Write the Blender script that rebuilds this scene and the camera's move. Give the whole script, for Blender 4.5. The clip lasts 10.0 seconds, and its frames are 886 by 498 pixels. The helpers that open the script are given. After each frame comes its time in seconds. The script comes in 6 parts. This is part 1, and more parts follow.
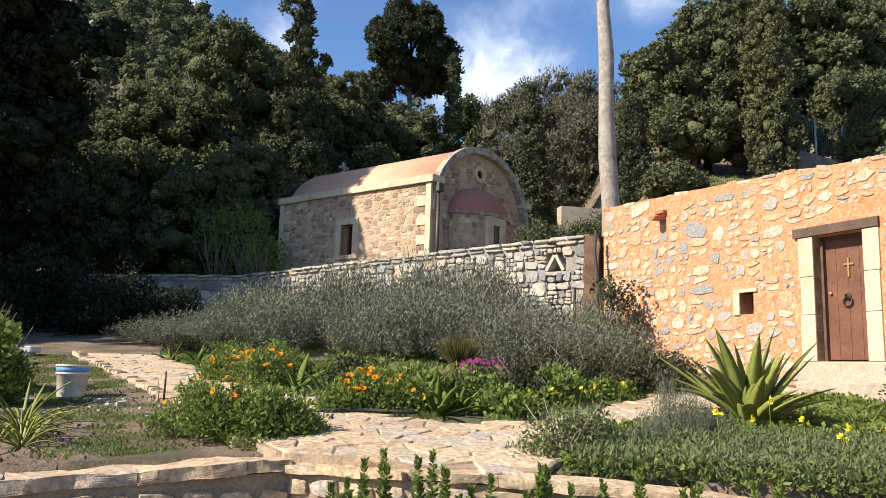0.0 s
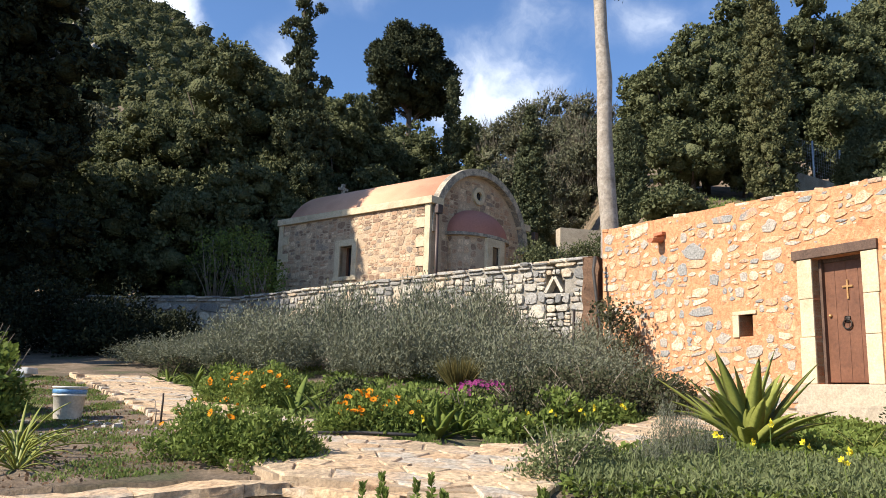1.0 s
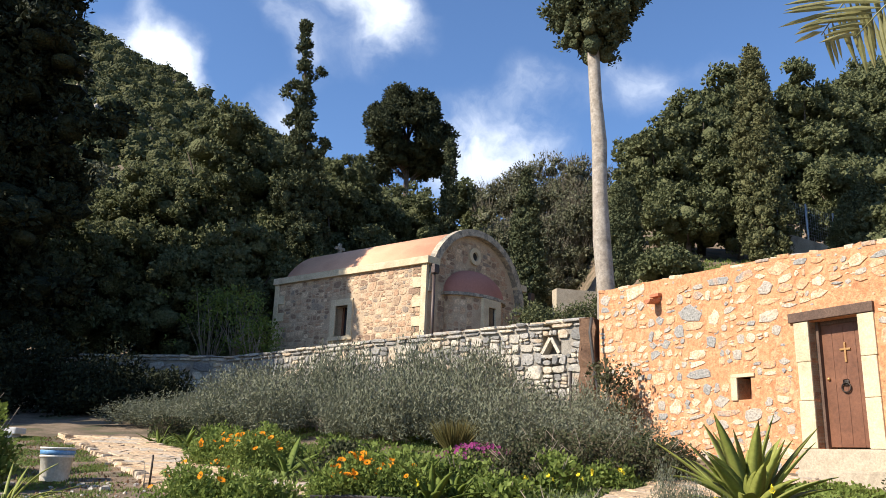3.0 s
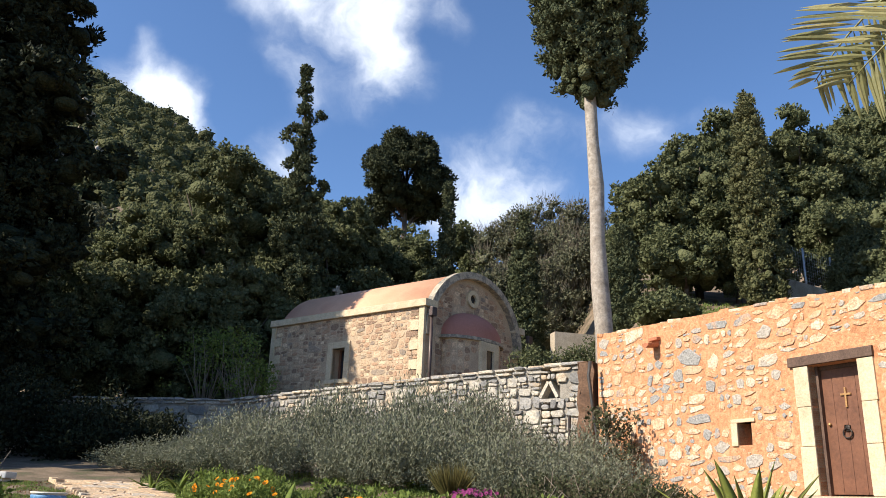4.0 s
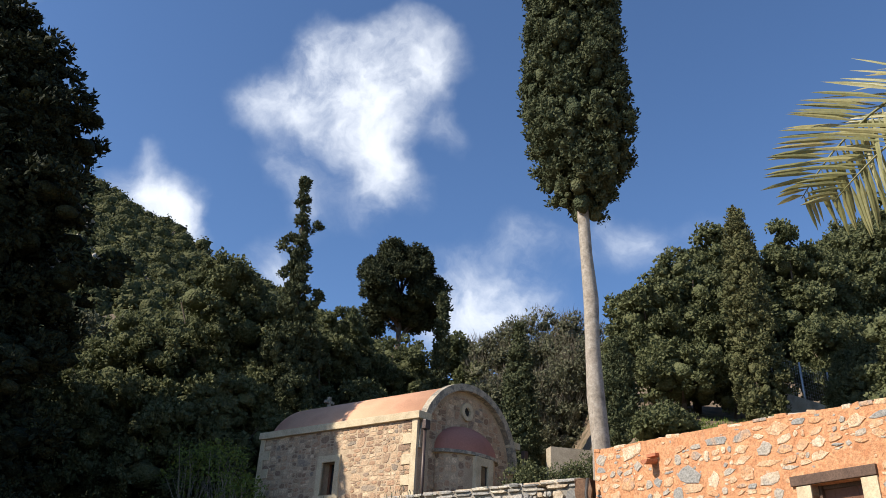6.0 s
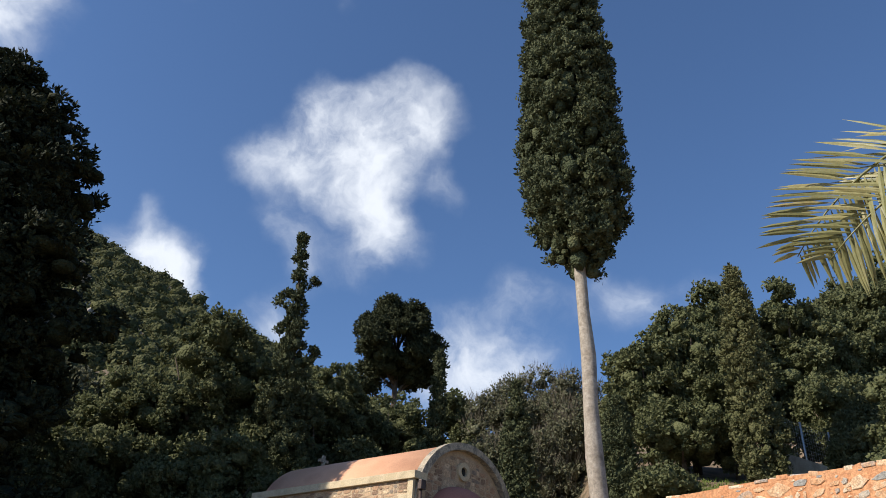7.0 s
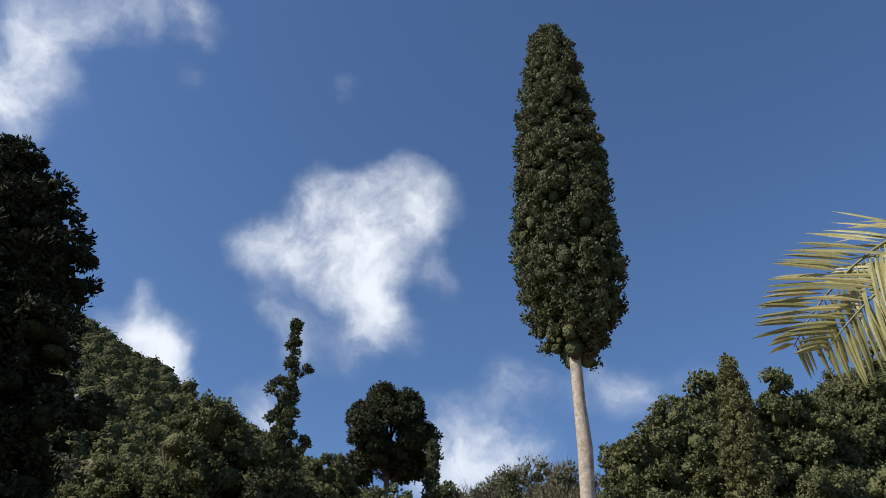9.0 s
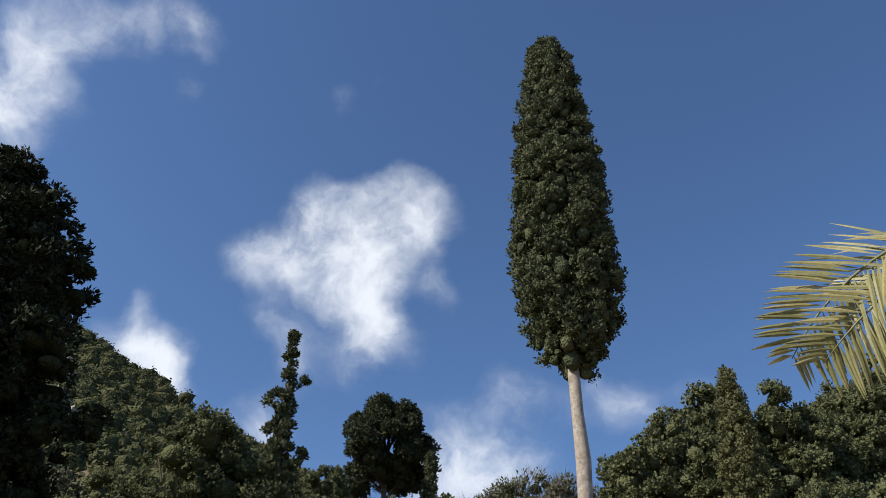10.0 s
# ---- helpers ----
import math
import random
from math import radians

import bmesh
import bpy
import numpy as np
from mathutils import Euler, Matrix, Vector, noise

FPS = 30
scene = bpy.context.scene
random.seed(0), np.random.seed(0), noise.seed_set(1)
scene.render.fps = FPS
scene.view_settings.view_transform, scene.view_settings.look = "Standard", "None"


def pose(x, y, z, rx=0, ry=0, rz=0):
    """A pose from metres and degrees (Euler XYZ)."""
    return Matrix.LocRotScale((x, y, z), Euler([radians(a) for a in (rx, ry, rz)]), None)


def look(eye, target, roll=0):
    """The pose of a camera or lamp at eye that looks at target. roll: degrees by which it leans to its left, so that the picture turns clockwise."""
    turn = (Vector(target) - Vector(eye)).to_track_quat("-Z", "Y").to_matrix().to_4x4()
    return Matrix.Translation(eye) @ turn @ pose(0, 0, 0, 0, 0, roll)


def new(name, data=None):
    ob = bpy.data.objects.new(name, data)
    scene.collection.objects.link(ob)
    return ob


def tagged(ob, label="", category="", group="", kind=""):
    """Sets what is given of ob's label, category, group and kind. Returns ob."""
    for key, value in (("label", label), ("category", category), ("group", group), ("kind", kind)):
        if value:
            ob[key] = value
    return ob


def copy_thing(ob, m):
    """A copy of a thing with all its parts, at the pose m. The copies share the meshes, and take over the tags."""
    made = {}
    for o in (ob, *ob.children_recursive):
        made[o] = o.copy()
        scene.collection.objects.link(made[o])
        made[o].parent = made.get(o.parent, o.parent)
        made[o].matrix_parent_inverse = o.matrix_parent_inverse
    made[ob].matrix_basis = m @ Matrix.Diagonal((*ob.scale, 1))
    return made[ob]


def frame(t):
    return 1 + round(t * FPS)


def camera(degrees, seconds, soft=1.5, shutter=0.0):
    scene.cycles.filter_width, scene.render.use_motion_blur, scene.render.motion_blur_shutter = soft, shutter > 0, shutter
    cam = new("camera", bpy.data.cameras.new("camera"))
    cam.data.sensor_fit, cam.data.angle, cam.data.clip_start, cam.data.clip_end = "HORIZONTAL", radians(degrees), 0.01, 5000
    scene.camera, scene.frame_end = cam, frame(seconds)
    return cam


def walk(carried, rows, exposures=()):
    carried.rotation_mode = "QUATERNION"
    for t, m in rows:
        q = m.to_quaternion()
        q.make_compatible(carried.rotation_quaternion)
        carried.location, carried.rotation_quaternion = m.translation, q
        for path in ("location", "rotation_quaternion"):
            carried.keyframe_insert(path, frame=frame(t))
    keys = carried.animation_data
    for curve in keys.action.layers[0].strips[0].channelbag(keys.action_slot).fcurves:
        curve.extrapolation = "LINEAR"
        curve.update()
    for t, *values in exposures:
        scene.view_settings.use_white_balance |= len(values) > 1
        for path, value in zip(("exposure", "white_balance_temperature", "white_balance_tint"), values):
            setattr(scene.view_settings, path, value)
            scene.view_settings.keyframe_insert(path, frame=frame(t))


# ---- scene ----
# ---- camera ----
cam = camera(59.42, 10.0, soft=0.75)
EYE_Z = 1.6
PATH = (
    (0.0, 99.004, -1.679, -0.266), (0.5, 99.644, -1.712, -0.328), (1.0, 100.596, -1.755, -0.354),
    (1.5, 101.621, -1.841, -0.436), (2.0, 102.695, -1.894, -0.524), (2.5, 103.751, -1.960, -0.608),
    (4.0, 108.185, -2.215, -0.909), (4.5, 109.942, -2.288, -1.025), (5.0, 112.004, -2.398, -1.177),
    (5.5, 114.159, -2.495, -1.329), (7.0, 120.515, -2.716, -1.807), (7.5, 122.416, -2.802, -1.987),
    (8.0, 124.310, -2.813, -2.140), (8.5, 125.687, -2.818, -2.242), (9.0, 126.989, -2.870, -2.376),
    (9.5, 127.768, -2.864, -2.474), (10.0, 127.827, -2.856, -2.544))
walk(cam, [(t, pose(0, 0, EYE_Z, rx, ry, rz)) for t, rx, ry, rz in PATH],
     exposures=((0.0, 0.97), (2.5, 0.97), (4.5, 0.85), (5.5, 0.72), (7.5, 0.44), (10.0, 0.42)))

# ---- sun and sky ----
SUN_AZ, SUN_EL = -115.0, 38.0   # degrees from straight ahead (left is negative), and up


def heading(az, el=0.0):
    a, e = radians(az), radians(el)
    return Vector((math.sin(a) * math.cos(e), math.cos(a) * math.cos(e), math.sin(e)))


def node_kit(tree):
    def add(kind, **kw):
        n = tree.nodes.new(kind)
        for k, v in kw.items():
            if k.startswith("i_"):
                n.inputs[int(k[2:])].default_value = v
        return n

    def link(a, b):
        tree.links.new(a, b)
    return add, link


def make_sky():
    world = bpy.data.worlds.new("sky")
    world.use_nodes = True
    scene.world = world
    nt = world.node_tree
    nt.nodes.clear()
    add, link = node_kit(nt)
    out, bg = add("ShaderNodeOutputWorld"), add("ShaderNodeBackground")
    bg.inputs[1].default_value = 0.088
    link(bg.outputs[0], out.inputs[0])
    sky = add("ShaderNodeTexSky")
    sky.sky_type, sky.sun_disc = "NISHITA", False
    sky.sun_elevation, sky.sun_rotation = radians(SUN_EL), radians(SUN_AZ)
    sky.air_density, sky.dust_density, sky.ozone_density = 1.0, 0.4, 2.5
    # drifting fair-weather clouds: soft banks round a few headings, frayed by noise at two scales
    tc = add("ShaderNodeTexCoord")
    spot = tc.outputs["Generated"]
    for size, amount in ((5.0, 0.11), (17.0, 0.05)):
        warp = add("ShaderNodeTexNoise")
        warp.inputs["Scale"].default_value, warp.inputs["Detail"].default_value = size, 6.0
        link(tc.outputs["Generated"], warp.inputs["Vector"])
        mid = add("ShaderNodeVectorMath")
        mid.operation = "SUBTRACT"
        mid.inputs[1].default_value = (0.5, 0.5, 0.5)
        link(warp.outputs["Color"], mid.inputs[0])
        bend = add("ShaderNodeVectorMath")
        bend.operation = "MULTIPLY_ADD"
        bend.inputs[1].default_value = (amount,) * 3
        link(mid.outputs[0], bend.inputs[0])
        link(spot, bend.inputs[2])
        spot = bend.outputs[0]
    total = None
    for az, el, size, amount in CLOUDS:
        d = add("ShaderNodeVectorMath")
        d.operation = "DISTANCE"
        link(spot, d.inputs[0])
        d.inputs[1].default_value = heading(az, el)
        m = add("ShaderNodeMapRange")
        m.interpolation_type = "SMOOTHSTEP"
        for i, v in ((1, 0.0), (2, math.radians(size)), (3, amount), (4, 0.0)):
            m.inputs[i].default_value = v
        link(d.outputs["Value"], m.inputs[0])
        if total is None:
            total = m.outputs[0]
        else:
            s = add("ShaderNodeMath")
            link(total, s.inputs[0])
            link(m.outputs[0], s.inputs[1])
            total = s.outputs[0]
    top = add("ShaderNodeMath")
    top.operation = "MINIMUM"
    link(total, top.inputs[0])
    top.inputs[1].default_value = 1.15
    total = top.outputs[0]
    puff = add("ShaderNodeTexNoise")
    puff.inputs["Scale"].default_value, puff.inputs["Detail"].default_value, puff.inputs["Roughness"].default_value = 11.0, 9.0, 0.6
    link(spot, puff.inputs["Vector"])
    pm = add("ShaderNodeMapRange")
    for i, v in ((1, 0.28), (2, 0.72), (3, 0.35), (4, 1.3)):
        pm.inputs[i].default_value = v
    link(puff.outputs["Fac"], pm.inputs[0])
    mul = add("ShaderNodeMath")
    mul.operation = "MULTIPLY"
    link(total, mul.inputs[0])
    link(pm.outputs[0], mul.inputs[1])
    ramp = add("ShaderNodeMapRange")
    ramp.interpolation_type = "SMOOTHSTEP"
    for i, v in ((1, 0.08), (2, 1.12), (3, 0.0), (4, 0.9)):
        ramp.inputs[i].default_value = v
    link(mul.outputs[0], ramp.inputs[0])
    tint = add("ShaderNodeMixRGB")
    tint.blend_type = "MULTIPLY"
    tint.inputs[0].default_value = 1.0
    tint.inputs[2].default_value = (0.80, 0.96, 1.16, 1)
    link(sky.outputs[0], tint.inputs[1])
    mix = add("ShaderNodeMixRGB")
    mix.inputs[2].default_value = (8.2, 8.6, 9.2, 1)
    link(ramp.outputs[0], mix.inputs[0])
    link(tint.outputs[0], mix.inputs[1])
    link(mix.outputs[0], bg.inputs[0])


# heading, height, half-width (degrees) and thickness of each cloud
CLOUDS = ((-9.5, 37.2, 6.0, 0.9), (-13.5, 36.5, 4.5, 0.65), (-17.2, 34.8, 3.6, 0.6), (-12.6, 39.6, 3.2, 0.5), (-6.0, 40.2, 4.2, 0.65), (-2.0, 39.4, 3.8, 0.6), (-4.5, 36.0, 5.0, 0.7),
          (0.8, 35.0, 2.6, 0.5), (-7.0, 33.2, 4.8, 0.75), (-4.2, 31.2, 4.0, 0.5), (-6.3, 28.6, 4.2, 0.46), (-13.0, 31.5, 5.0, 0.42), (-12.0, 28.3, 4.0, 0.36), (-2.0, 29.5, 3.5, 0.3),
          (-21.6, 25.6, 4.2, 0.95), (-24.4, 27.0, 3.4, 0.6), (-20.0, 24.0, 3.6, 0.7), (-23.0, 29.6, 2.2, 0.35), (-13.6, 23.8, 3.6, 0.6),
          (4.5, 23.0, 6.0, 0.75), (1.0, 20.5, 5.0, 0.7), (8.5, 21.5, 4.5, 0.5), (0.5, 24.8, 3.5, 0.35), (7.8, 27.6, 3.2, 0.4), (10.0, 25.5, 4.0, 0.35), (14.9, 25.8, 4.2, 0.4), (17.5, 26.4, 3.6, 0.35), (21.5, 26.2, 3.5, 0.25),
          (-38.5, 41.0, 5.6, 0.8), (-38.5, 45.5, 5.0, 0.55), (-33.5, 46.8, 3.6, 0.5), (-40.0, 37.5, 4.5, 0.65), (-26.6, 45.4, 2.6, 0.35), (-26.0, 49.5, 3.2, 0.5), (-30.5, 49.0, 4.0, 0.45),
          (-11.8, 47.6, 2.2, 0.26), (-8.0, 49.6, 3.0, 0.16), (23.0, 43.0, 3.0, 0.12))
make_sky()
sun_data = bpy.data.lights.new("sun", "SUN")
sun_data.energy, sun_data.angle, sun_data.color = 4.3, radians(0.53), (1.0, 0.915, 0.79)
sun = new("sun", sun_data)
sun.matrix_world = look((0, 0, 60), Vector((0, 0, 60)) - heading(SUN_AZ, SUN_EL))


# ---- materials ----
def material(name, colors, rough=0.85, scale=3.0, fine=40.0, bump=0.25, by="object", metal=0.0, through_light=0.0, spread=0.35, stops=None, spec=0.4, blend=0.5):
    """A surface whose colour wanders between colours at two scales (and from piece to piece), with a fine relief."""
    m = bpy.data.materials.new(name)
    m.use_nodes = True
    nt = m.node_tree
    nt.nodes.clear()
    add, link = node_kit(nt)
    out, bsdf = add("ShaderNodeOutputMaterial"), add("ShaderNodeBsdfPrincipled")
    bsdf.inputs["Roughness"].default_value, bsdf.inputs["Metallic"].default_value = rough, metal
    bsdf.inputs["Specular IOR Level"].default_value = spec
    tc = add("ShaderNodeTexCoord")
    geo = add("ShaderNodeNewGeometry")
    big, small = add("ShaderNodeTexNoise"), add("ShaderNodeTexNoise")
    big.inputs["Scale"].default_value, big.inputs["Detail"].default_value = scale, 4.0
    small.inputs["Scale"].default_value, small.inputs["Detail"].default_value, small.inputs["Roughness"].default_value = fine, 6.0, 0.7
    link(geo.outputs["Position"], big.inputs["Vector"])
    link(geo.outputs["Position"], small.inputs["Vector"])
    pos = big.outputs["Fac"]
    if by in ("piece", "leaf"):
        rnd = geo.outputs["Random Per Island"]
        if by == "piece":
            both, part_of = add("ShaderNodeMath"), add("ShaderNodeMath")
            link(rnd, both.inputs[0])
            link(add("ShaderNodeObjectInfo").outputs["Random"], both.inputs[1])
            part_of.operation = "FRACT"
            link(both.outputs[0], part_of.inputs[0])
            rnd = part_of.outputs[0]
        mixv = add("ShaderNodeMix")
        mixv.inputs[0].default_value = blend
        link(rnd, mixv.inputs[2])
        link(big.outputs["Fac"], mixv.inputs[3])
        pos = mixv.outputs[0]
    ramp = add("ShaderNodeValToRGB")
    els = ramp.color_ramp.elements
    n = len(colors)
    lo, hi = (0.3, 0.7) if by == "object" else (0.2, 0.8)
    while len(els) < n:
        els.new(0.5)
    for i, c in enumerate(colors):
        els[i].position = stops[i] if stops else lo + (hi - lo) * i / max(1, n - 1)
        els[i].color = (*c, 1)
    link(pos, ramp.inputs[0])
    grain = add("ShaderNodeMapRange")
    for i, v in ((1, 0.3), (2, 0.7), (3, 1 - spread), (4, 1 + spread)):
        grain.inputs[i].default_value = v
    link(small.outputs["Fac"], grain.inputs[0])
    mult = add("ShaderNodeVectorMath")
    mult.operation = "SCALE"
    link(ramp.outputs[0], mult.inputs[0])
    link(grain.outputs[0], mult.inputs["Scale"])
    link(mult.outputs[0], bsdf.inputs["Base Color"])
    if bump:
        bp = add("ShaderNodeBump")
        bp.inputs["Strength"].default_value, bp.inputs["Distance"].default_value = bump, 0.02
        link(small.outputs["Fac"], bp.inputs["Height"])
        link(bp.outputs[0], bsdf.inputs["Normal"])
    if through_light:
        tr, mx = add("ShaderNodeBsdfTranslucent"), add("ShaderNodeMixShader")
        link(mult.outputs[0], tr.inputs[0])
        mx.inputs[0].default_value = through_light
        link(bsdf.outputs[0], mx.inputs[1])
        link(tr.outputs[0], mx.inputs[2])
        link(mx.outputs[0], out.inputs[0])
    else:
        link(bsdf.outputs[0], out.inputs[0])
    return m


def foliage(name, *colors, rough=0.75, glow=0.25, spec=0.12, cell=11.0, relief=0.07):
    """Massed leaves: the colour changes from leaf to leaf and from bough to bough, with a relief of single leaves."""
    m = material(name, colors, rough=rough, scale=0.7, fine=25.0, bump=0.0, by="leaf", through_light=glow, spread=0.2, spec=spec, blend=0.55)
    if relief:
        nt = m.node_tree
        add, link = node_kit(nt)
        geo, vor, bp = add("ShaderNodeNewGeometry"), add("ShaderNodeTexVoronoi"), add("ShaderNodeBump")
        vor.inputs["Scale"].default_value = cell
        link(geo.outputs["Position"], vor.inputs["Vector"])
        bp.invert = True
        bp.inputs["Strength"].default_value, bp.inputs["Distance"].default_value = 0.9, relief
        link(vor.outputs["Distance"], bp.inputs["Height"])
        sep, shift, ramp = add("ShaderNodeSeparateColor"), add("ShaderNodeMapRange"), None
        link(vor.outputs["Color"], sep.inputs[0])
        for i, v in ((3, -0.22), (4, 0.22)):
            shift.inputs[i].default_value = v
        link(sep.outputs[0], shift.inputs[0])
        for n in nt.nodes:
            if n.type == "VALTORGB":
                ramp = n
            if n.type in ("BSDF_PRINCIPLED", "BSDF_TRANSLUCENT"):
                link(bp.outputs[0], n.inputs["Normal"])
        total = add("ShaderNodeMath")
        link(ramp.inputs[0].links[0].from_socket, total.inputs[0])
        link(shift.outputs[0], total.inputs[1])
        link(total.outputs[0], ramp.inputs[0])
    return m


M_EARTH = material("earth_and_weeds", ((0.17, 0.115, 0.07), (0.22, 0.16, 0.105), (0.12, 0.09, 0.055), (0.10, 0.10, 0.045)), scale=1.6, fine=28, bump=1.0, spread=0.5)
M_ORANGE = material("ochre_mortar", ((0.47, 0.20, 0.09), (0.58, 0.29, 0.145), (0.50, 0.225, 0.105), (0.62, 0.36, 0.20)), scale=3.2, fine=20, bump=1.0, spread=0.4)
M_RUBBLE_WARM = material("warm_rubble_stone", ((0.30, 0.285, 0.26), (0.56, 0.31, 0.16), (0.60, 0.43, 0.28), (0.52, 0.27, 0.135), (0.66, 0.53, 0.38), (0.55, 0.32, 0.175), (0.62, 0.47, 0.32), (0.40, 0.35, 0.29)), by="piece", scale=7, fine=28, bump=1.0, spread=0.48, blend=0.22)
M_GREY_STONE = material("grey_limestone", ((0.20, 0.19, 0.175), (0.36, 0.335, 0.30), (0.48, 0.42, 0.33), (0.27, 0.255, 0.235), (0.60, 0.53, 0.41), (0.44, 0.33, 0.22), (0.33, 0.31, 0.28)), by="piece", scale=6, fine=26, bump=0.9, spread=0.45, blend=0.28)
M_WALL_CORE = material("dusty_wall_joints", ((0.22, 0.195, 0.16), (0.33, 0.29, 0.235)), scale=5, fine=40, bump=0.5)
M_CHURCH_STONE = material("pink_brown_ashlar", ((0.27, 0.175, 0.115), (0.55, 0.39, 0.245), (0.38, 0.245, 0.155), (0.66, 0.50, 0.33), (0.47, 0.30, 0.18), (0.25, 0.20, 0.155), (0.58, 0.43, 0.28), (0.42, 0.26, 0.16)), by="piece", scale=5, fine=22, bump=0.9, spread=0.42, blend=0.12)
M_CHURCH_JOINT = material("sandy_lime_joint", ((0.40, 0.29, 0.19), (0.52, 0.39, 0.26)), scale=4, fine=40, bump=0.6, spread=0.3)
M_CREAM = material("cream_limestone_trim", ((0.53, 0.42, 0.265), (0.60, 0.49, 0.325), (0.46, 0.365, 0.235)), scale=2.5, fine=30, bump=0.45, spread=0.22)
# stained old cream stone, its colour also darkened for the shaded front
M_CREAM_OLD_SHADED = material("weathered_shaded_cream", ((0.34, 0.285, 0.21), (0.44, 0.375, 0.28), (0.19, 0.17, 0.14), (0.38, 0.32, 0.24)), scale=4.5, fine=26, bump=0.4, spread=0.35)
M_ROOF = material("salmon_roof_coating", ((0.64, 0.33, 0.19), (0.69, 0.37, 0.22), (0.60, 0.30, 0.175)), scale=0.9, fine=20, bump=0.1, spread=0.1, rough=0.7)
M_DOME = material("dull_red_coating", ((0.36, 0.15, 0.11), (0.42, 0.18, 0.13)), scale=1.5, fine=20, bump=0.1, spread=0.12)
M_WOOD = material("brown_stained_wood", ((0.13, 0.055, 0.03), (0.18, 0.078, 0.042)), scale=3, fine=18, bump=0.25, spread=0.25, rough=0.5)
M_WOOD_DARK = material("dark_wooden_lintel", ((0.085, 0.05, 0.035), (0.13, 0.08, 0.055)), scale=4, fine=30, bump=0.4, rough=0.75)
M_IRON = material("dark_iron", ((0.035, 0.03, 0.028), (0.06, 0.045, 0.035)), scale=8, fine=60, bump=0.2, rough=0.5, metal=0.6)
M_BRASS = material("brass_cross", ((0.36, 0.19, 0.075), (0.44, 0.25, 0.10)), scale=8, fine=60, bump=0.1, rough=0.45, metal=0.3)
M_PIPE = material("dark_brown_metal", ((0.07, 0.05, 0.045), (0.10, 0.07, 0.06)), scale=5, fine=50, bump=0.1, rough=0.45, metal=0.3)
M_GLASS = material("dark_window_glass", ((0.015, 0.017, 0.02), (0.03, 0.03, 0.035)), scale=3, fine=20, bump=0.0, rough=0.1, spec=0.6)
M_TERRACOTTA = material("terracotta", ((0.40, 0.14, 0.07), (0.46, 0.19, 0.10)), scale=8, fine=50, bump=0.3)
M_PATH = material("tan_flagstone", ((0.50, 0.33, 0.19), (0.60, 0.44, 0.275), (0.40, 0.295, 0.19), (0.56, 0.38, 0.22), (0.43, 0.375, 0.30), (0.53, 0.37, 0.23)), by="piece", scale=5, fine=20, bump=1.0, spread=0.55, blend=0.4)
M_PATH_JOINT = material("sandy_path_joint", ((0.30, 0.22, 0.14), (0.38, 0.28, 0.18)), scale=5, fine=40, bump=0.5)
M_BARK_PALE = material("bare_pale_trunk", ((0.26, 0.215, 0.17), (0.36, 0.31, 0.255), (0.20, 0.165, 0.13)), scale=2.5, fine=14, bump=0.6, spread=0.35)
M_BARK = material("dark_bark", ((0.07, 0.05, 0.035), (0.12, 0.09, 0.065)), scale=5, fine=25, bump=0.7)
M_TWIG_GREY = material("grey_brown_twigs", ((0.10, 0.085, 0.06), (0.15, 0.125, 0.09)), scale=6, fine=40, bump=0.2)
M_TWIG = material("pale_twigs", ((0.20, 0.16, 0.12), (0.28, 0.23, 0.17)), scale=6, fine=40, bump=0.2)
M_OAK = foliage("oak_leaves", (0.078, 0.09, 0.040), (0.122, 0.134, 0.062), (0.172, 0.18, 0.090), (0.132, 0.147, 0.068), glow=0.32)
M_OAK_GREY = foliage("grey_green_leaves", (0.105, 0.112, 0.066), (0.15, 0.152, 0.092), (0.20, 0.195, 0.125))
M_CYPRESS = foliage("cypress_sprays", (0.05, 0.062, 0.032), (0.08, 0.092, 0.046), (0.12, 0.126, 0.064), glow=0.15, cell=16.0, relief=0.05)
# olive cypress leaves, lightened in colour so the tree reads as sunlit
M_CYPRESS_OLIVE_LIT = foliage("lit_olive_cypress_sprays", (0.085, 0.092, 0.04), (0.125, 0.128, 0.058), (0.17, 0.165, 0.08), glow=0.2, cell=16.0, relief=0.05)
# dark evergreen leaves, taken near-black so the colour holds their shade
M_CONIFER_SHADED = foliage("shade_dark_conifer_sprays", (0.014, 0.019, 0.010), (0.026, 0.032, 0.016), (0.042, 0.046, 0.022), glow=0.1)
M_PINE = foliage("pine_needles", (0.03, 0.036, 0.018), (0.046, 0.053, 0.025), (0.064, 0.07, 0.034), glow=0.12)
M_MAQUIS = foliage("hillside_scrub_leaves", (0.042, 0.05, 0.022), (0.078, 0.086, 0.036), (0.125, 0.124, 0.055), (0.09, 0.098, 0.04), cell=3.5, relief=0.2)
M_LAVENDER = foliage("lavender_leaves", (0.095, 0.104, 0.062), (0.15, 0.158, 0.102), (0.215, 0.218, 0.15), (0.12, 0.13, 0.078), glow=0.15, relief=0.0)
M_LAVENDER_TIP = foliage("lavender_heads", (0.15, 0.145, 0.115), (0.20, 0.19, 0.155), (0.17, 0.17, 0.13), glow=0.15, relief=0.0)
M_GREEN = foliage("fresh_green_leaves", (0.11, 0.15, 0.03), (0.165, 0.215, 0.05), (0.24, 0.285, 0.085), glow=0.35, relief=0.0)
M_GRASS = foliage("garden_grass", (0.11, 0.16, 0.035), (0.16, 0.21, 0.055), (0.22, 0.25, 0.09), glow=0.35, relief=0.0)
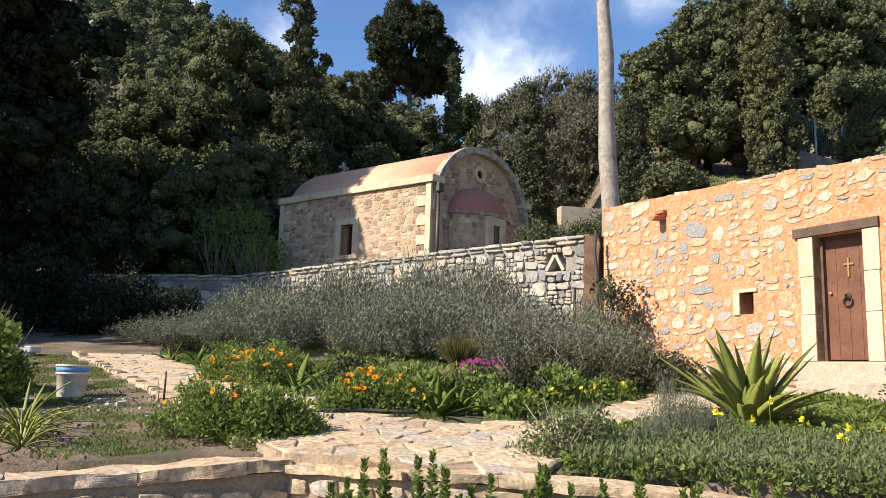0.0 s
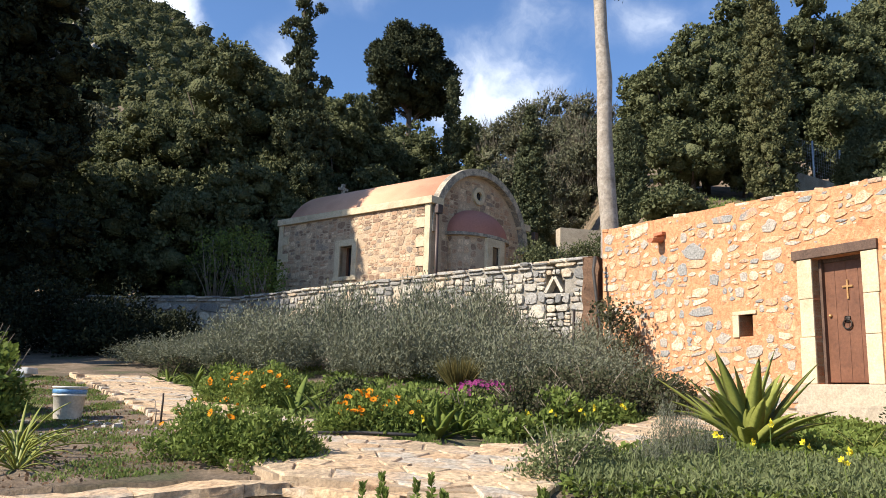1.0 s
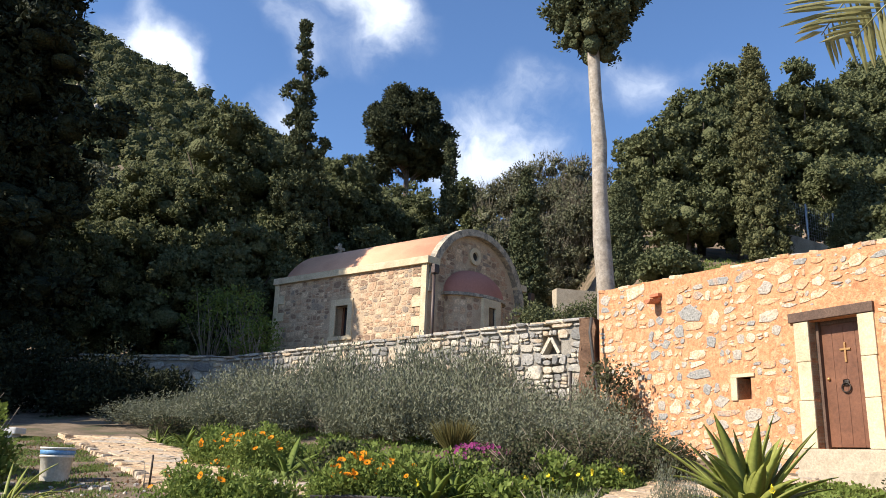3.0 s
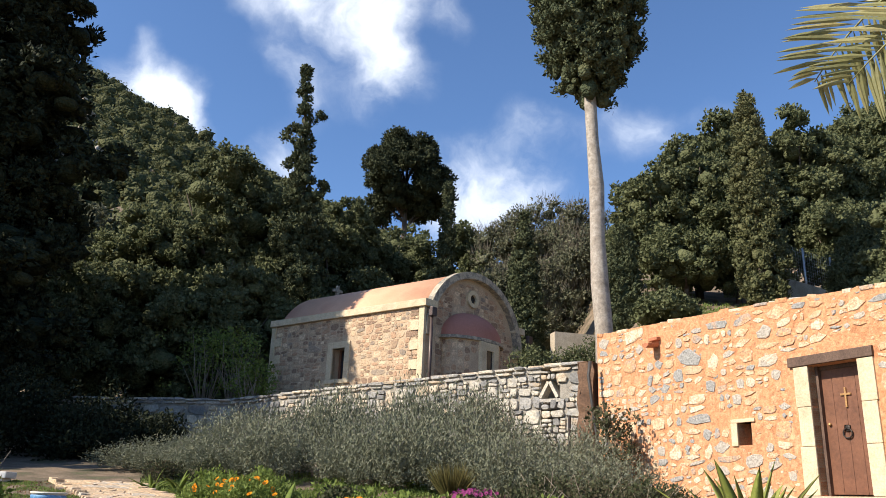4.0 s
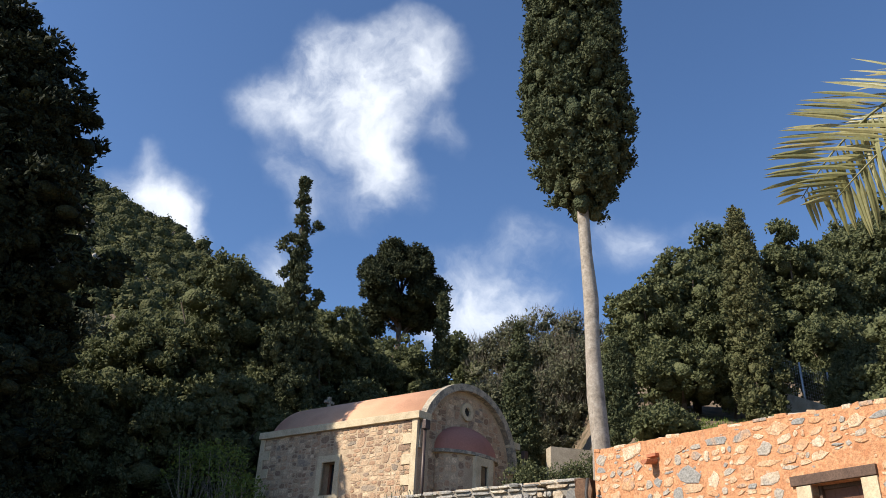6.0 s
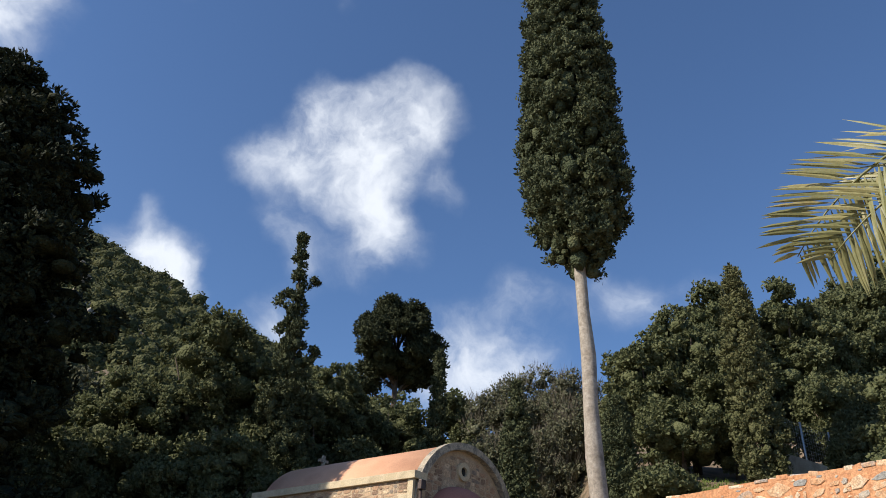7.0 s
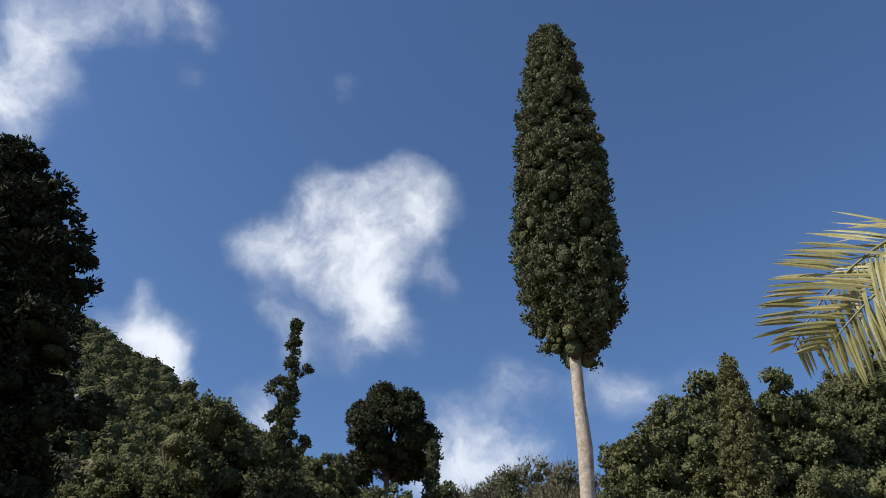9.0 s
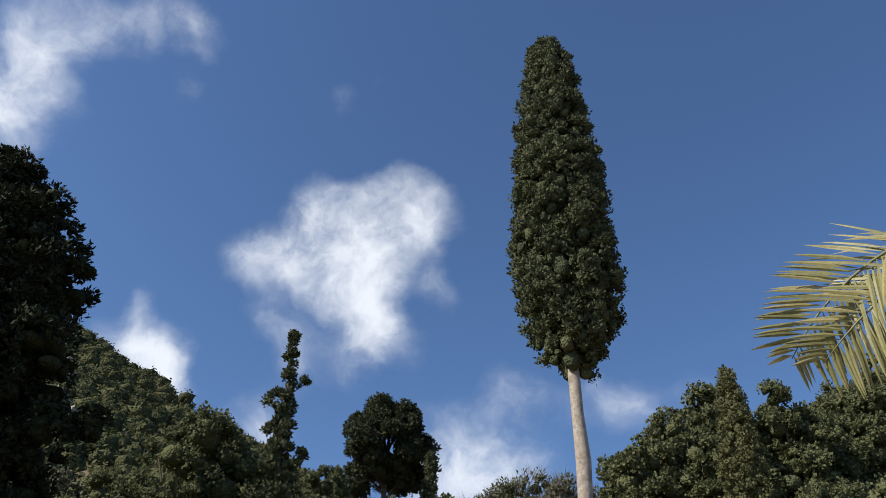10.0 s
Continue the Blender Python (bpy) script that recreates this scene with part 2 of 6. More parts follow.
M_SHRUB = foliage("dark_shrub_leaves", (0.04, 0.05, 0.022), (0.065, 0.075, 0.035), (0.095, 0.09, 0.05), (0.09, 0.065, 0.045), relief=0.0)
M_HERB = foliage("fine_herb_leaves", (0.11, 0.135, 0.055), (0.16, 0.185, 0.08), (0.21, 0.23, 0.105), relief=0.0)
M_ORANGE_PETAL = foliage("marigold_petals", (0.75, 0.20, 0.01), (0.85, 0.30, 0.015), (0.80, 0.25, 0.01), glow=0.3, relief=0.0)
M_YELLOW_PETAL = foliage("yellow_petals", (0.80, 0.62, 0.03), (0.85, 0.70, 0.06), glow=0.3, relief=0.0)
M_PURPLE_PETAL = foliage("magenta_petals", (0.22, 0.03, 0.13), (0.32, 0.06, 0.19), glow=0.3, relief=0.0)
M_AGAVE = foliage("sword_leaves", (0.17, 0.205, 0.045), (0.26, 0.285, 0.065), (0.38, 0.36, 0.10), rough=0.5, glow=0.25, spec=0.3, relief=0.0)
M_PALM = foliage("palm_leaflets", (0.19, 0.19, 0.075), (0.27, 0.255, 0.105), (0.40, 0.34, 0.16), rough=0.42, glow=0.25, spec=0.45, relief=0.0)
M_BUCKET = material("dirty_white_plastic", ((0.70, 0.67, 0.60), (0.62, 0.57, 0.48), (0.74, 0.72, 0.66)), scale=9, fine=40, bump=0.1, rough=0.5, spread=0.2)
M_BLUE = material("blue_band", ((0.10, 0.26, 0.50), (0.16, 0.33, 0.56)), scale=9, fine=40, bump=0.05, rough=0.5)
M_WHITE = material("pale_marble", ((0.62, 0.60, 0.55), (0.72, 0.70, 0.66)), scale=5, fine=40, bump=0.3, spread=0.15)
M_HOSE = material("black_hose_rubber", ((0.03, 0.028, 0.026), (0.06, 0.052, 0.046)), scale=8, fine=60, bump=0.1, rough=0.6)
M_CONCRETE = material("pale_concrete", ((0.36, 0.295, 0.21), (0.43, 0.36, 0.265), (0.30, 0.245, 0.175)), scale=2.5, fine=30, bump=0.5, spread=0.25)
M_STEEL = material("galvanised_steel", ((0.40, 0.40, 0.40), (0.50, 0.50, 0.50)), scale=8, fine=60, bump=0.1, rough=0.4, metal=0.7)


# ---- mesh helpers ----
def mesh_of(name, verts, faces, mat, smooth=False):
    me = bpy.data.meshes.new(name)
    me.from_pydata([tuple(v) for v in verts], [], faces)
    me.materials.append(mat)
    if smooth:
        me.polygons.foreach_set("use_smooth", [True] * len(me.polygons))
    me.update()
    return me


def part(name, bm, mat, parent, label=""):
    """Links a bmesh (or a mesh) as one mesh object under a thing or a part."""
    if isinstance(bm, bmesh.types.BMesh):
        me = bpy.data.meshes.new(name)
        bm.to_mesh(me)
        bm.free()
        me.materials.append(mat)
    else:
        me = bm
    ob = new(name, me)
    ob.parent = parent
    if label:
        ob["label"] = label
    return ob


def thing(name, x, y, z, label, category, group="", kind="", rz=0.0):
    e = new(name)
    e.matrix_world = pose(x, y, z, 0, 0, rz)
    return tagged(e, label, category, group, kind)


def box(bm, lo, hi, bevel=0.0, m=None):
    """Adds a bevelled box between two corners, moved by the function m."""
    r = bmesh.ops.create_cube(bm, size=1.0)
    vs = r["verts"]
    for v in vs:
        v.co = Vector([(l + h) / 2 + c * (h - l) for l, h, c in zip(lo, hi, v.co)])
    if bevel:
        es = list({e for v in vs for e in v.link_edges})
        r = bmesh.ops.bevel(bm, geom=es, offset=bevel, segments=2, affect="EDGES", profile=0.7)
        vs = list({v for f in r["faces"] for v in f.verts} | {v for v in vs if v.is_valid})
    if m:
        seen = set()
        for v in vs:
            if v.is_valid and v not in seen:
                seen.add(v)
                v.co = m(v.co)
    return bm


def tube(bm, pts, radii, sides=8, cap=True):
    """A tapered tube along points."""
    rings = []
    pts = [Vector(p) for p in pts]
    for i, p in enumerate(pts):
        d = (pts[min(i + 1, len(pts) - 1)] - pts[max(i - 1, 0)]).normalized()
        a = d.cross(Vector((0.31, 0.9, 0.2))).normalized()
        b = d.cross(a)
        rings.append([bm.verts.new(p + radii[i] * (math.cos(q) * a + math.sin(q) * b)) for q in [2 * math.pi * k / sides for k in range(sides)]])
    for r0, r1 in zip(rings, rings[1:]):
        for k in range(sides):
            bm.faces.new((r0[k], r0[(k + 1) % sides], r1[(k + 1) % sides], r1[k])).smooth = True
    if cap:
        bm.faces.new(rings[0][::-1])
        bm.faces.new(rings[-1])
    return bm


def cards(name, P, D, L, W, mat, rng, fold=0.0, facing=None):
    """Many small pointed leaves: from points P along directions D, lengths L, widths W."""
    n = len(P)
    D = D / (np.linalg.norm(D, axis=1)[:, None] + 1e-9)
    S = np.cross(D, rng.normal(size=(n, 3)) if facing is None else facing)
    S /= np.linalg.norm(S, axis=1)[:, None] + 1e-9
    L, W = np.broadcast_to(L, n)[:, None], np.broadcast_to(W, n)[:, None]
    N = np.cross(S, D)
    V = np.empty((n, 4, 3))
    V[:, 0] = P
    V[:, 1] = P + D * L * 0.5 + S * W * 0.5 + N * W * fold
    V[:, 2] = P + D * L
    V[:, 3] = P + D * L * 0.5 - S * W * 0.5 + N * W * fold
    me = bpy.data.meshes.new(name)
    me.vertices.add(4 * n)
    me.vertices.foreach_set("co", V.ravel())
    me.loops.add(4 * n)
    me.loops.foreach_set("vertex_index", np.arange(4 * n))
    me.polygons.add(n)
    me.polygons.foreach_set("loop_start", np.arange(0, 4 * n, 4))
    me.polygons.foreach_set("loop_total", np.full(n, 4))
    me.materials.append(mat)
    me.update(calc_edges=True)
    return me


def unit(rng, n):
    v = rng.normal(size=(n, 3))
    return v / np.linalg.norm(v, axis=1)[:, None]


def clump_cards(name, C, Rr, per, leaf, wide, mat, rng, up=0.2, shell=0.72, squash=0.8):
    """Leaf clumps: round each centre C (radius Rr) a shell of leaves that point outward."""
    n = len(C)
    u = unit(rng, n * per)
    rad = np.repeat(np.broadcast_to(Rr, n), per) * (shell + (1 - shell) * rng.random(n * per))
    P = np.repeat(C, per, 0) + u * rad[:, None] * np.array([1, 1, squash])
    out = u + unit(rng, n * per) * 0.36
    D = np.cross(out, unit(rng, n * per)) + u * 0.45 + np.array([0, 0, up])
    s = 0.7 + 0.6 * rng.random(n * per)
    return cards(name, P, D, leaf * s, wide * s, mat, rng, facing=out)


# ---- the lie of the land ----
NEAR_WALL = ((-14.0, -0.5), (-2.72, 5.03), (-1.07, 5.85), (-0.2, 5.45), (0.7, 5.35), (3.0, 5.0), (12.0, 3.8))
TERRACE_WALL = ((-40.0, 25.5), (-11.5, 24.1), (-5.95, 23.0), (-0.47, 19.0), (3.15, 16.35))
HOUSE_WALL = ((3.37, 16.07), (6.21, 10.6), (9.33, 4.6))


def along(line, x):
    xs, ys = zip(*line)
    return np.interp(x, xs, ys)


def lerp(a, b, t):
    return a + (b - a) * t


def smooth(t):
    t = np.clip(t, 0, 1)
    return t * t * (3 - 2 * t)


def ground_z(x, y):
    x, y = np.asarray(x, float), np.asarray(y, float)
    garden = 0.35 + 0.1 * np.clip(y, 0, 14.0) + 0.12 * np.clip(y - 14.0, 0, 5)
    lower = np.where(y < along(NEAR_WALL, x) + 0.3, 0.0, 1.0)
    z = garden * lower
    right_side = smooth((x - 3.0) / 4.5)
    terrace = 4.05 + 0.22 * np.clip(y - 27.5, 0, 12)
    bank = 4.55 + 0.36 * np.clip(y - 15.0, 0, 25)
    high = lerp(terrace, bank, right_side)
    behind = ((x < 3.3) & (y > along(TERRACE_WALL, x) + 0.5)) | ((x >= 3.3) & (y > np.interp(x, [3.3, 9.33, 30], [16.2, 4.7, -30]) + 0.95))
    z = np.where(behind, high, z)
    r = np.clip(x / np.maximum(y, 20), -0.9, 0.9)
    s = np.maximum(0.29 - 0.54 * r, 0.17 + 0.62 * r)
    hill = 1.6 + 130 * s
    far = np.clip((y - 40) / 90, 0, 1)
    z = np.where(y > 40, lerp(high, np.maximum(hill, high), far), z)
    rough = np.sin(x * 0.9 + y * 0.37) * np.sin(y * 0.71 - x * 0.3)
    return z + rough * np.where(y > 40, 1.2, np.where(behind, 0.08, 0.02))


def gz(x, y):
    return float(ground_z(x, y))


def axis(lo, fine_lo, fine_hi, hi, step, n):
    far_l = fine_lo - np.geomspace(0.5, fine_lo - lo, n)[::-1]
    far_r = fine_hi + np.geomspace(0.5, hi - fine_hi, n)
    return np.concatenate((far_l, np.arange(fine_lo, fine_hi, step), far_r))


def build_ground():
    xs, ys = axis(-900, -13, 10, 900, 0.2, 70), axis(-600, 2.5, 28, 900, 0.2, 70)
    X, Y = np.meshgrid(xs, ys, indexing="ij")
    V = np.stack((X, Y, ground_z(X, Y)), -1).reshape(-1, 3)
    ny = len(ys)
    idx = np.arange(len(xs) * ny).reshape(len(xs), ny)
    Fc = np.stack((idx[:-1, :-1], idx[1:, :-1], idx[1:, 1:], idx[:-1, 1:]), -1).reshape(-1, 4)
    me = mesh_of("ground", V, Fc.tolist(), M_EARTH, True)
    tagged(new("ground", me), "brown garden soil with weeds, rising to a scrubby hillside", "ground", kind="structure")


build_ground()


# ---- walls of rubble stone ----
def cut_up(rng, x0, z0, x1, z1, size, out, squat=1.5, lo=0.75, hi=2.0):
    """Splits a rectangle at random into stones of about the given height."""
    w, h = x1 - x0, z1 - z0
    if w < size * squat * rng.uniform(lo, hi) and h < size * rng.uniform(lo, hi):
        out.append((x0, z0, x1, z1))
        return
    f = rng.uniform(0.35, 0.65)
    if w / squat > h * rng.uniform(0.75, 1.3):
        m = x0 + w * f
        cut_up(rng, x0, z0, m, z1, size, out, squat, lo, hi)
        cut_up(rng, m, z0, x1, z1, size, out, squat, lo, hi)
    else:
        m = z0 + h * f
        cut_up(rng, x0, z0, x1, m, size, out, squat, lo, hi)
        cut_up(rng, x0, m, x1, z1, size, out, squat, lo, hi)


def stone_meshes(mat, n, rng, name="stone", corner=0.14, dome=0.2):
    """A few irregular stones of unit size (x wide, z high, y forward is negative)."""
    made = []
    for k in range(n):
        ring = []
        for i in range(8):
            a = math.pi / 4 * i + rng.uniform(-0.22, 0.22)
            c, s = math.cos(a), math.sin(a)
            q = 0.5 / max(abs(c), abs(s)) * (1 - corner * rng.random() * (1.5 if i % 2 else 0.6))
            ring.append((c * q, s * q))
        V = [(x * 1.0, 1.0, z * 1.0) for x, z in ring]
        V += [(x * 0.98, -0.45 - 0.2 * rng.random(), z * 0.98) for x, z in ring]
        V += [(x * 0.9 + rng.uniform(-.05, .05), -0.85 - dome * rng.random(), z * 0.9 + rng.uniform(-.05, .05)) for x, z in ring]
        V.append((rng.uniform(-0.1, 0.1), -1.0 - dome * rng.random(), rng.uniform(-0.1, 0.1)))
        F = []
        for i in range(8):
            j = (i + 1) % 8
            F += [(i, j, 8 + j, 8 + i), (8 + i, 8 + j, 16 + j, 16 + i), (16 + i, 16 + j, 24)]
        F = [f[::-1] for f in F]
        made.append(mesh_of(name, V, F, mat))
    return made


class Face:
    """A standing wall face: u runs along it from a to b, z up; n points out of it."""

    def __init__(self, a, b):
        self.a, self.b = Vector((*a, 0)), Vector((*b, 0))
        self.d = (self.b - self.a).normalized()
        self.length = (self.b - self.a).length
        self.n = Vector((self.d.y, -self.d.x, 0))

    def at(self, u, z, out=0.0):
        return self.a + self.d * u + self.n * out + Vector((0, 0, z))

    def matrix(self, u, z, out=0.0):
        p = self.at(u, z, out)
        m = Matrix((self.d, -self.n, Vector((0, 0, 1)))).transposed().to_4x4()
        m.translation = p
        return m


def lay_stones(face, rects, meshes, parent, rng, proud, gap, name="stone", keep=None, cap=300, tilt=2.0):
    """Lays single stones on a wall face; those past the cap are joined into one part."""
    rest_v, rest_f = [], []
    count = 0
    for x0, z0, x1, z1 in rects:
        if keep and not keep((x0 + x1) / 2, (z0 + z1) / 2, x1 - x0, z1 - z0):
            continue
        g = gap * rng.uniform(0.5, 1.5)
        w, h = max(0.03, x1 - x0 - g), max(0.03, z1 - z0 - g)
        me = meshes[int(rng.integers(len(meshes)))]
        m = face.matrix((x0 + x1) / 2, (z0 + z1) / 2) @ pose(0, 0, 0, 0, rng.uniform(-tilt, tilt), 0) @ Matrix.Diagonal((w, proud * rng.uniform(0.6, 1.5), h, 1))
        if count < cap:
            ob = new(name, me)
            ob.parent = parent
            ob.matrix_parent_inverse = parent.matrix_world.inverted()
            ob.matrix_basis = m
        else:
            b = len(rest_v)
            rest_v += [m @ v.co for v in me.vertices]
            rest_f += [[b + i for i in p.vertices] for p in me.polygons]
        count += 1
    if rest_v:
        ob = new(name + "work", mesh_of(name + "work", rest_v, rest_f, meshes[0].materials[0]))
        ob.parent = parent
        ob.matrix_parent_inverse = parent.matrix_world.inverted()
        tagged(ob, kind="stuff")


def wall_body(name, pts, top, bottom, thick, mat, label, parent=None):
    """A thick wall along plan points, with a height at each; its face is on the right of the line."""
    bm = bmesh.new()
    n = len(pts)
    P = [Vector((*p, 0)) for p in pts]
    rows = []
    for i in range(n):
        d = (P[min(i + 1, n - 1)] - P[max(i - 1, 0)]).normalized()
        back = Vector((-d.y, d.x, 0)) * thick
        z1, z0 = top[i], bottom[i]
        rows.append([bm.verts.new(P[i] + Vector((0, 0, z0))), bm.verts.new(P[i] + Vector((0, 0, z1))),
                     bm.verts.new(P[i] + back + Vector((0, 0, z1))), bm.verts.new(P[i] + back + Vector((0, 0, z0)))])
    for a, b in zip(rows, rows[1:]):
        for k in range(4):
            bm.faces.new((a[k], b[k], b[(k + 1) % 4], a[(k + 1) % 4]))
    bm.faces.new(rows[0][::-1])
    bm.faces.new(rows[-1])
    bmesh.ops.recalc_face_normals(bm, faces=bm.faces)
    me = bpy.data.meshes.new(name)
    bm.to_mesh(me)
    bm.free()
    me.materials.append(mat)
    ob = new(name, me)
    ob.parent = parent
    return tagged(ob, label, "wall", kind="structure") if label else ob


# ---- the church ----
CH = Vector((-0.38, 21.5, 0))
SD, FD = heading(-52.5), heading(42.5)     # along its side, and along its front
CL, CW = 6.36, 4.64
C_BASE, C_EAVE = 3.9, 7.14
C_SPRING, C_RX, C_RZ = 6.25, 2.2, 2.12


def church_point(s, w, z):
    return CH + SD * s + FD * w + Vector((0, 0, z))


def cp(v):
    return church_point(v[0], v[1], v[2])


def arch(w_mid, rx, rz, zs, n, a0=0.0, a1=math.pi):
    return [(w_mid - rx * math.cos(a0 + (a1 - a0) * i / n), zs + rz * math.sin(a0 + (a1 - a0) * i / n)) for i in range(n + 1)]


def prism(bm, outline, s0, s1):
    """Extrudes an outline of (w, z) along the church's length."""
    a = [bm.verts.new(church_point(s0, w, z)) for w, z in outline]
    b = [bm.verts.new(church_point(s1, w, z)) for w, z in outline]
    n = len(outline)
    for i in range(n):
        bm.faces.new((a[i], a[(i + 1) % n], b[(i + 1) % n], b[i]))
    bm.faces.new(a[::-1])
    bm.faces.new(b)
    bmesh.ops.recalc_face_normals(bm, faces=bm.faces)
    return bm


def band(bm, outer, inner, s0, s1):
    """A curved band between two outlines, from s0 to s1."""
    ring = []
    for (w0, z0), (w1, z1) in zip(outer, inner):
        ring.append([bm.verts.new(church_point(s, w, z)) for s, w, z in ((s0, w0, z0), (s1, w0, z0), (s1, w1, z1), (s0, w1, z1))])
    for a, b in zip(ring, ring[1:]):
        for k in range(4):
            bm.faces.new((a[k], b[k], b[(k + 1) % 4], a[(k + 1) % 4]))
    bm.faces.new(ring[0][::-1])
    bm.faces.new(ring[-1])
    bmesh.ops.recalc_face_normals(bm, faces=bm.faces)
    return bm


def build_church():
    rng = np.random.default_rng(5)
    ch = thing("church", 0, 0, 0, "small stone church with a salmon barrel roof and cream trim", "church")
    # side wall with a real window opening, front gable, far walls
    WIN = (2.98, 3.50, 5.05, 5.98)     # opening in the side wall: along, along, sill, head
    t = 0.5
    bm = bmesh.new()
    for lo, hi in (((0.0, 0, C_BASE), (WIN[0], t, C_EAVE - 0.2)), ((WIN[1], 0, C_BASE), (CL, t, C_EAVE - 0.2)),
                   ((WIN[0], 0, C_BASE), (WIN[1], t, WIN[2])), ((WIN[0], 0, WIN[3]), (WIN[1], t, C_EAVE - 0.2))):
        box(bm, lo, hi, 0, cp)
    side = part("side_wall", bm, M_CHURCH_JOINT, ch, "pink-brown rubble masonry with pale joints")
    bm = bmesh.new()
    prism(bm, [(0, C_BASE), (CW, C_BASE), (CW, C_EAVE - 0.2)] + arch(CW / 2, C_RX - 0.12, C_RZ - 0.12, C_SPRING, 24)[::-1][2:-2] + [(0, C_EAVE - 0.2)], 0.14, 0.5)
    front = part("front_wall", bm, M_CHURCH_JOINT, ch, "brown rubble gable under an arched moulding")
    bm = bmesh.new()
    prism(bm, [(0, C_BASE), (CW, C_BASE), (CW, C_EAVE - 0.2)] + arch(CW / 2, C_RX - 0.12, C_RZ - 0.12, C_SPRING, 24)[::-1][2:-2] + [(0, C_EAVE - 0.2)], CL - 0.4, CL - 0.002)
    part("rear_wall", bm, M_CHURCH_JOINT, ch)
    bm = bmesh.new()
    box(bm, (0.5, CW - t, C_BASE), (CL - 0.41, CW, C_EAVE - 0.2), 0, cp)
    part("side_wall", bm, M_CHURCH_JOINT, ch)
    # barrel roof and its arched front moulding
    bm = bmesh.new()
    a0 = 0.30
    band(bm, arch(CW / 2, C_RX + 0.02, C_RZ + 0.02, C_SPRING, 40, a0, math.pi - a0), arch(CW / 2, C_RX - 0.11, C_RZ - 0.11, C_SPRING, 40, a0, math.pi - a0), 0.16, CL)
    for f in bm.faces:
        f.smooth = True
    part("roof", bm, M_ROOF, ch, "smooth salmon-coloured barrel vault roof")
    bm = bmesh.new()
    band(bm, arch(CW / 2, C_RX + 0.07, C_RZ + 0.07, C_SPRING, 40, -0.05, math.pi + 0.05), arch(CW / 2, C_RX - 0.14, C_RZ - 0.14, C_SPRING, 40, -0.05, math.pi + 0.05), -0.06, 0.16)
    part("arch_moulding", bm, M_CREAM_OLD_SHADED, ch, "weathered cream arch moulding round the gable, colour darkened for its shade")
    # cornice and corner quoins
    for w0, w1 in ((-0.1, 0.42), (CW - 0.42, CW + 0.12)):
        bm = bmesh.new()
        box(bm, (-0.12 if w0 < 0 else -0.05, w0, C_EAVE - 0.21), (CL + 0.05, w1, C_EAVE), 0.015, cp)
        part("cornice", bm, M_CREAM, ch, "cream stone cornice")
    for s_at, sign in ((0.0, 1), (CL, -1)):
        bm = bmesh.new()
        s0, s1 = sorted((s_at - sign * 0.02, s_at + sign * 0.17))
        box(bm, (s0, -0.035, C_BASE), (s1, 0.06, C_EAVE - 0.215), 0.01, cp)
        part("corner_strip", bm, M_CREAM, ch, "cream stone corner strip")
        for k in range(5):
            z = C_BASE + 0.12 + 0.56 * k
            bm = bmesh.new()
            s0, s1 = sorted((s_at + sign * 0.172, s_at + sign * 0.47))
            box(bm, (s0, -0.034, z), (s1, 0.05, z + 0.28), 0.012, cp)
            part("quoin", bm, M_CREAM, ch)
    # front quoins: weathered cream with the front's shade in its colour
    for k in range(5):
        z = C_BASE + 0.12 + 0.56 * k
        bm = bmesh.new()
        box(bm, (0.112, -0.02, z), (0.2, 0.30, z + 0.28), 0.012, cp)
        part("quoin", bm, M_CREAM_OLD_SHADED, ch)
    # side window
    win = new("window")
    win.parent = ch
    for lo, hi in (((WIN[0] - 0.2, -0.05, WIN[2] - 0.02), (WIN[0], 0.12, WIN[3] + 0.2)), ((WIN[1], -0.05, WIN[2] - 0.02), (WIN[1] + 0.2, 0.12, WIN[3] + 0.2)),
                   ((WIN[0], -0.048, WIN[3]), (WIN[1], 0.12, WIN[3] + 0.2)), ((WIN[0] - 0.24, -0.07, WIN[2] - 0.14), (WIN[1] + 0.24, 0.12, WIN[2] - 0.022))):
        bm = bmesh.new()
        box(bm, lo, hi, 0.012, cp)
        part("frame", bm, M_CREAM, win, "cream stone surround")
    bm = bmesh.new()
    box(bm, (WIN[0], 0.3, WIN[2]), (WIN[1], 0.33, WIN[3]), 0, cp)
    part("pane", bm, M_GLASS, win, "dark glass")
    bm = bmesh.new()
    mid = (WIN[0] + WIN[1]) / 2
    for lo, hi in (((WIN[0], 0.26, WIN[2]), (WIN[0] + 0.07, 0.299, WIN[3])), ((WIN[1] - 0.07, 0.26, WIN[2]), (WIN[1], 0.299, WIN[3])), ((mid - 0.03, 0.262, WIN[2]), (mid + 0.03, 0.298, WIN[3]))):
        box(bm, lo, hi, 0.004, cp)
    part("sash", bm, M_WOOD, win, "brown wooden sash")
    # oculus ring on the gable
    bm = bmesh.new()
    oc_w, oc_z, oc = CW / 2 - 0.08, 7.62, 16
    outer = [(oc_w + 0.27 * math.cos(2 * math.pi * i / oc), oc_z + 0.27 * math.sin(2 * math.pi * i / oc)) for i in range(oc + 1)]
    inner = [(oc_w + 0.14 * math.cos(2 * math.pi * i / oc), oc_z + 0.14 * math.sin(2 * math.pi * i / oc)) for i in range(oc + 1)]
    band(bm, outer, inner, 0.06, 0.15)
    part("oculus_ring", bm, M_CREAM, ch, "round cream stone oculus")
    bm = bmesh.new()
    bmesh.ops.create_circle(bm, cap_ends=True, radius=0.15, segments=16)
    for v in bm.verts:
        v.co = church_point(0.134, oc_w + v.co.x, oc_z + v.co.y)
    part("oculus_pane", bm, M_GLASS, ch)
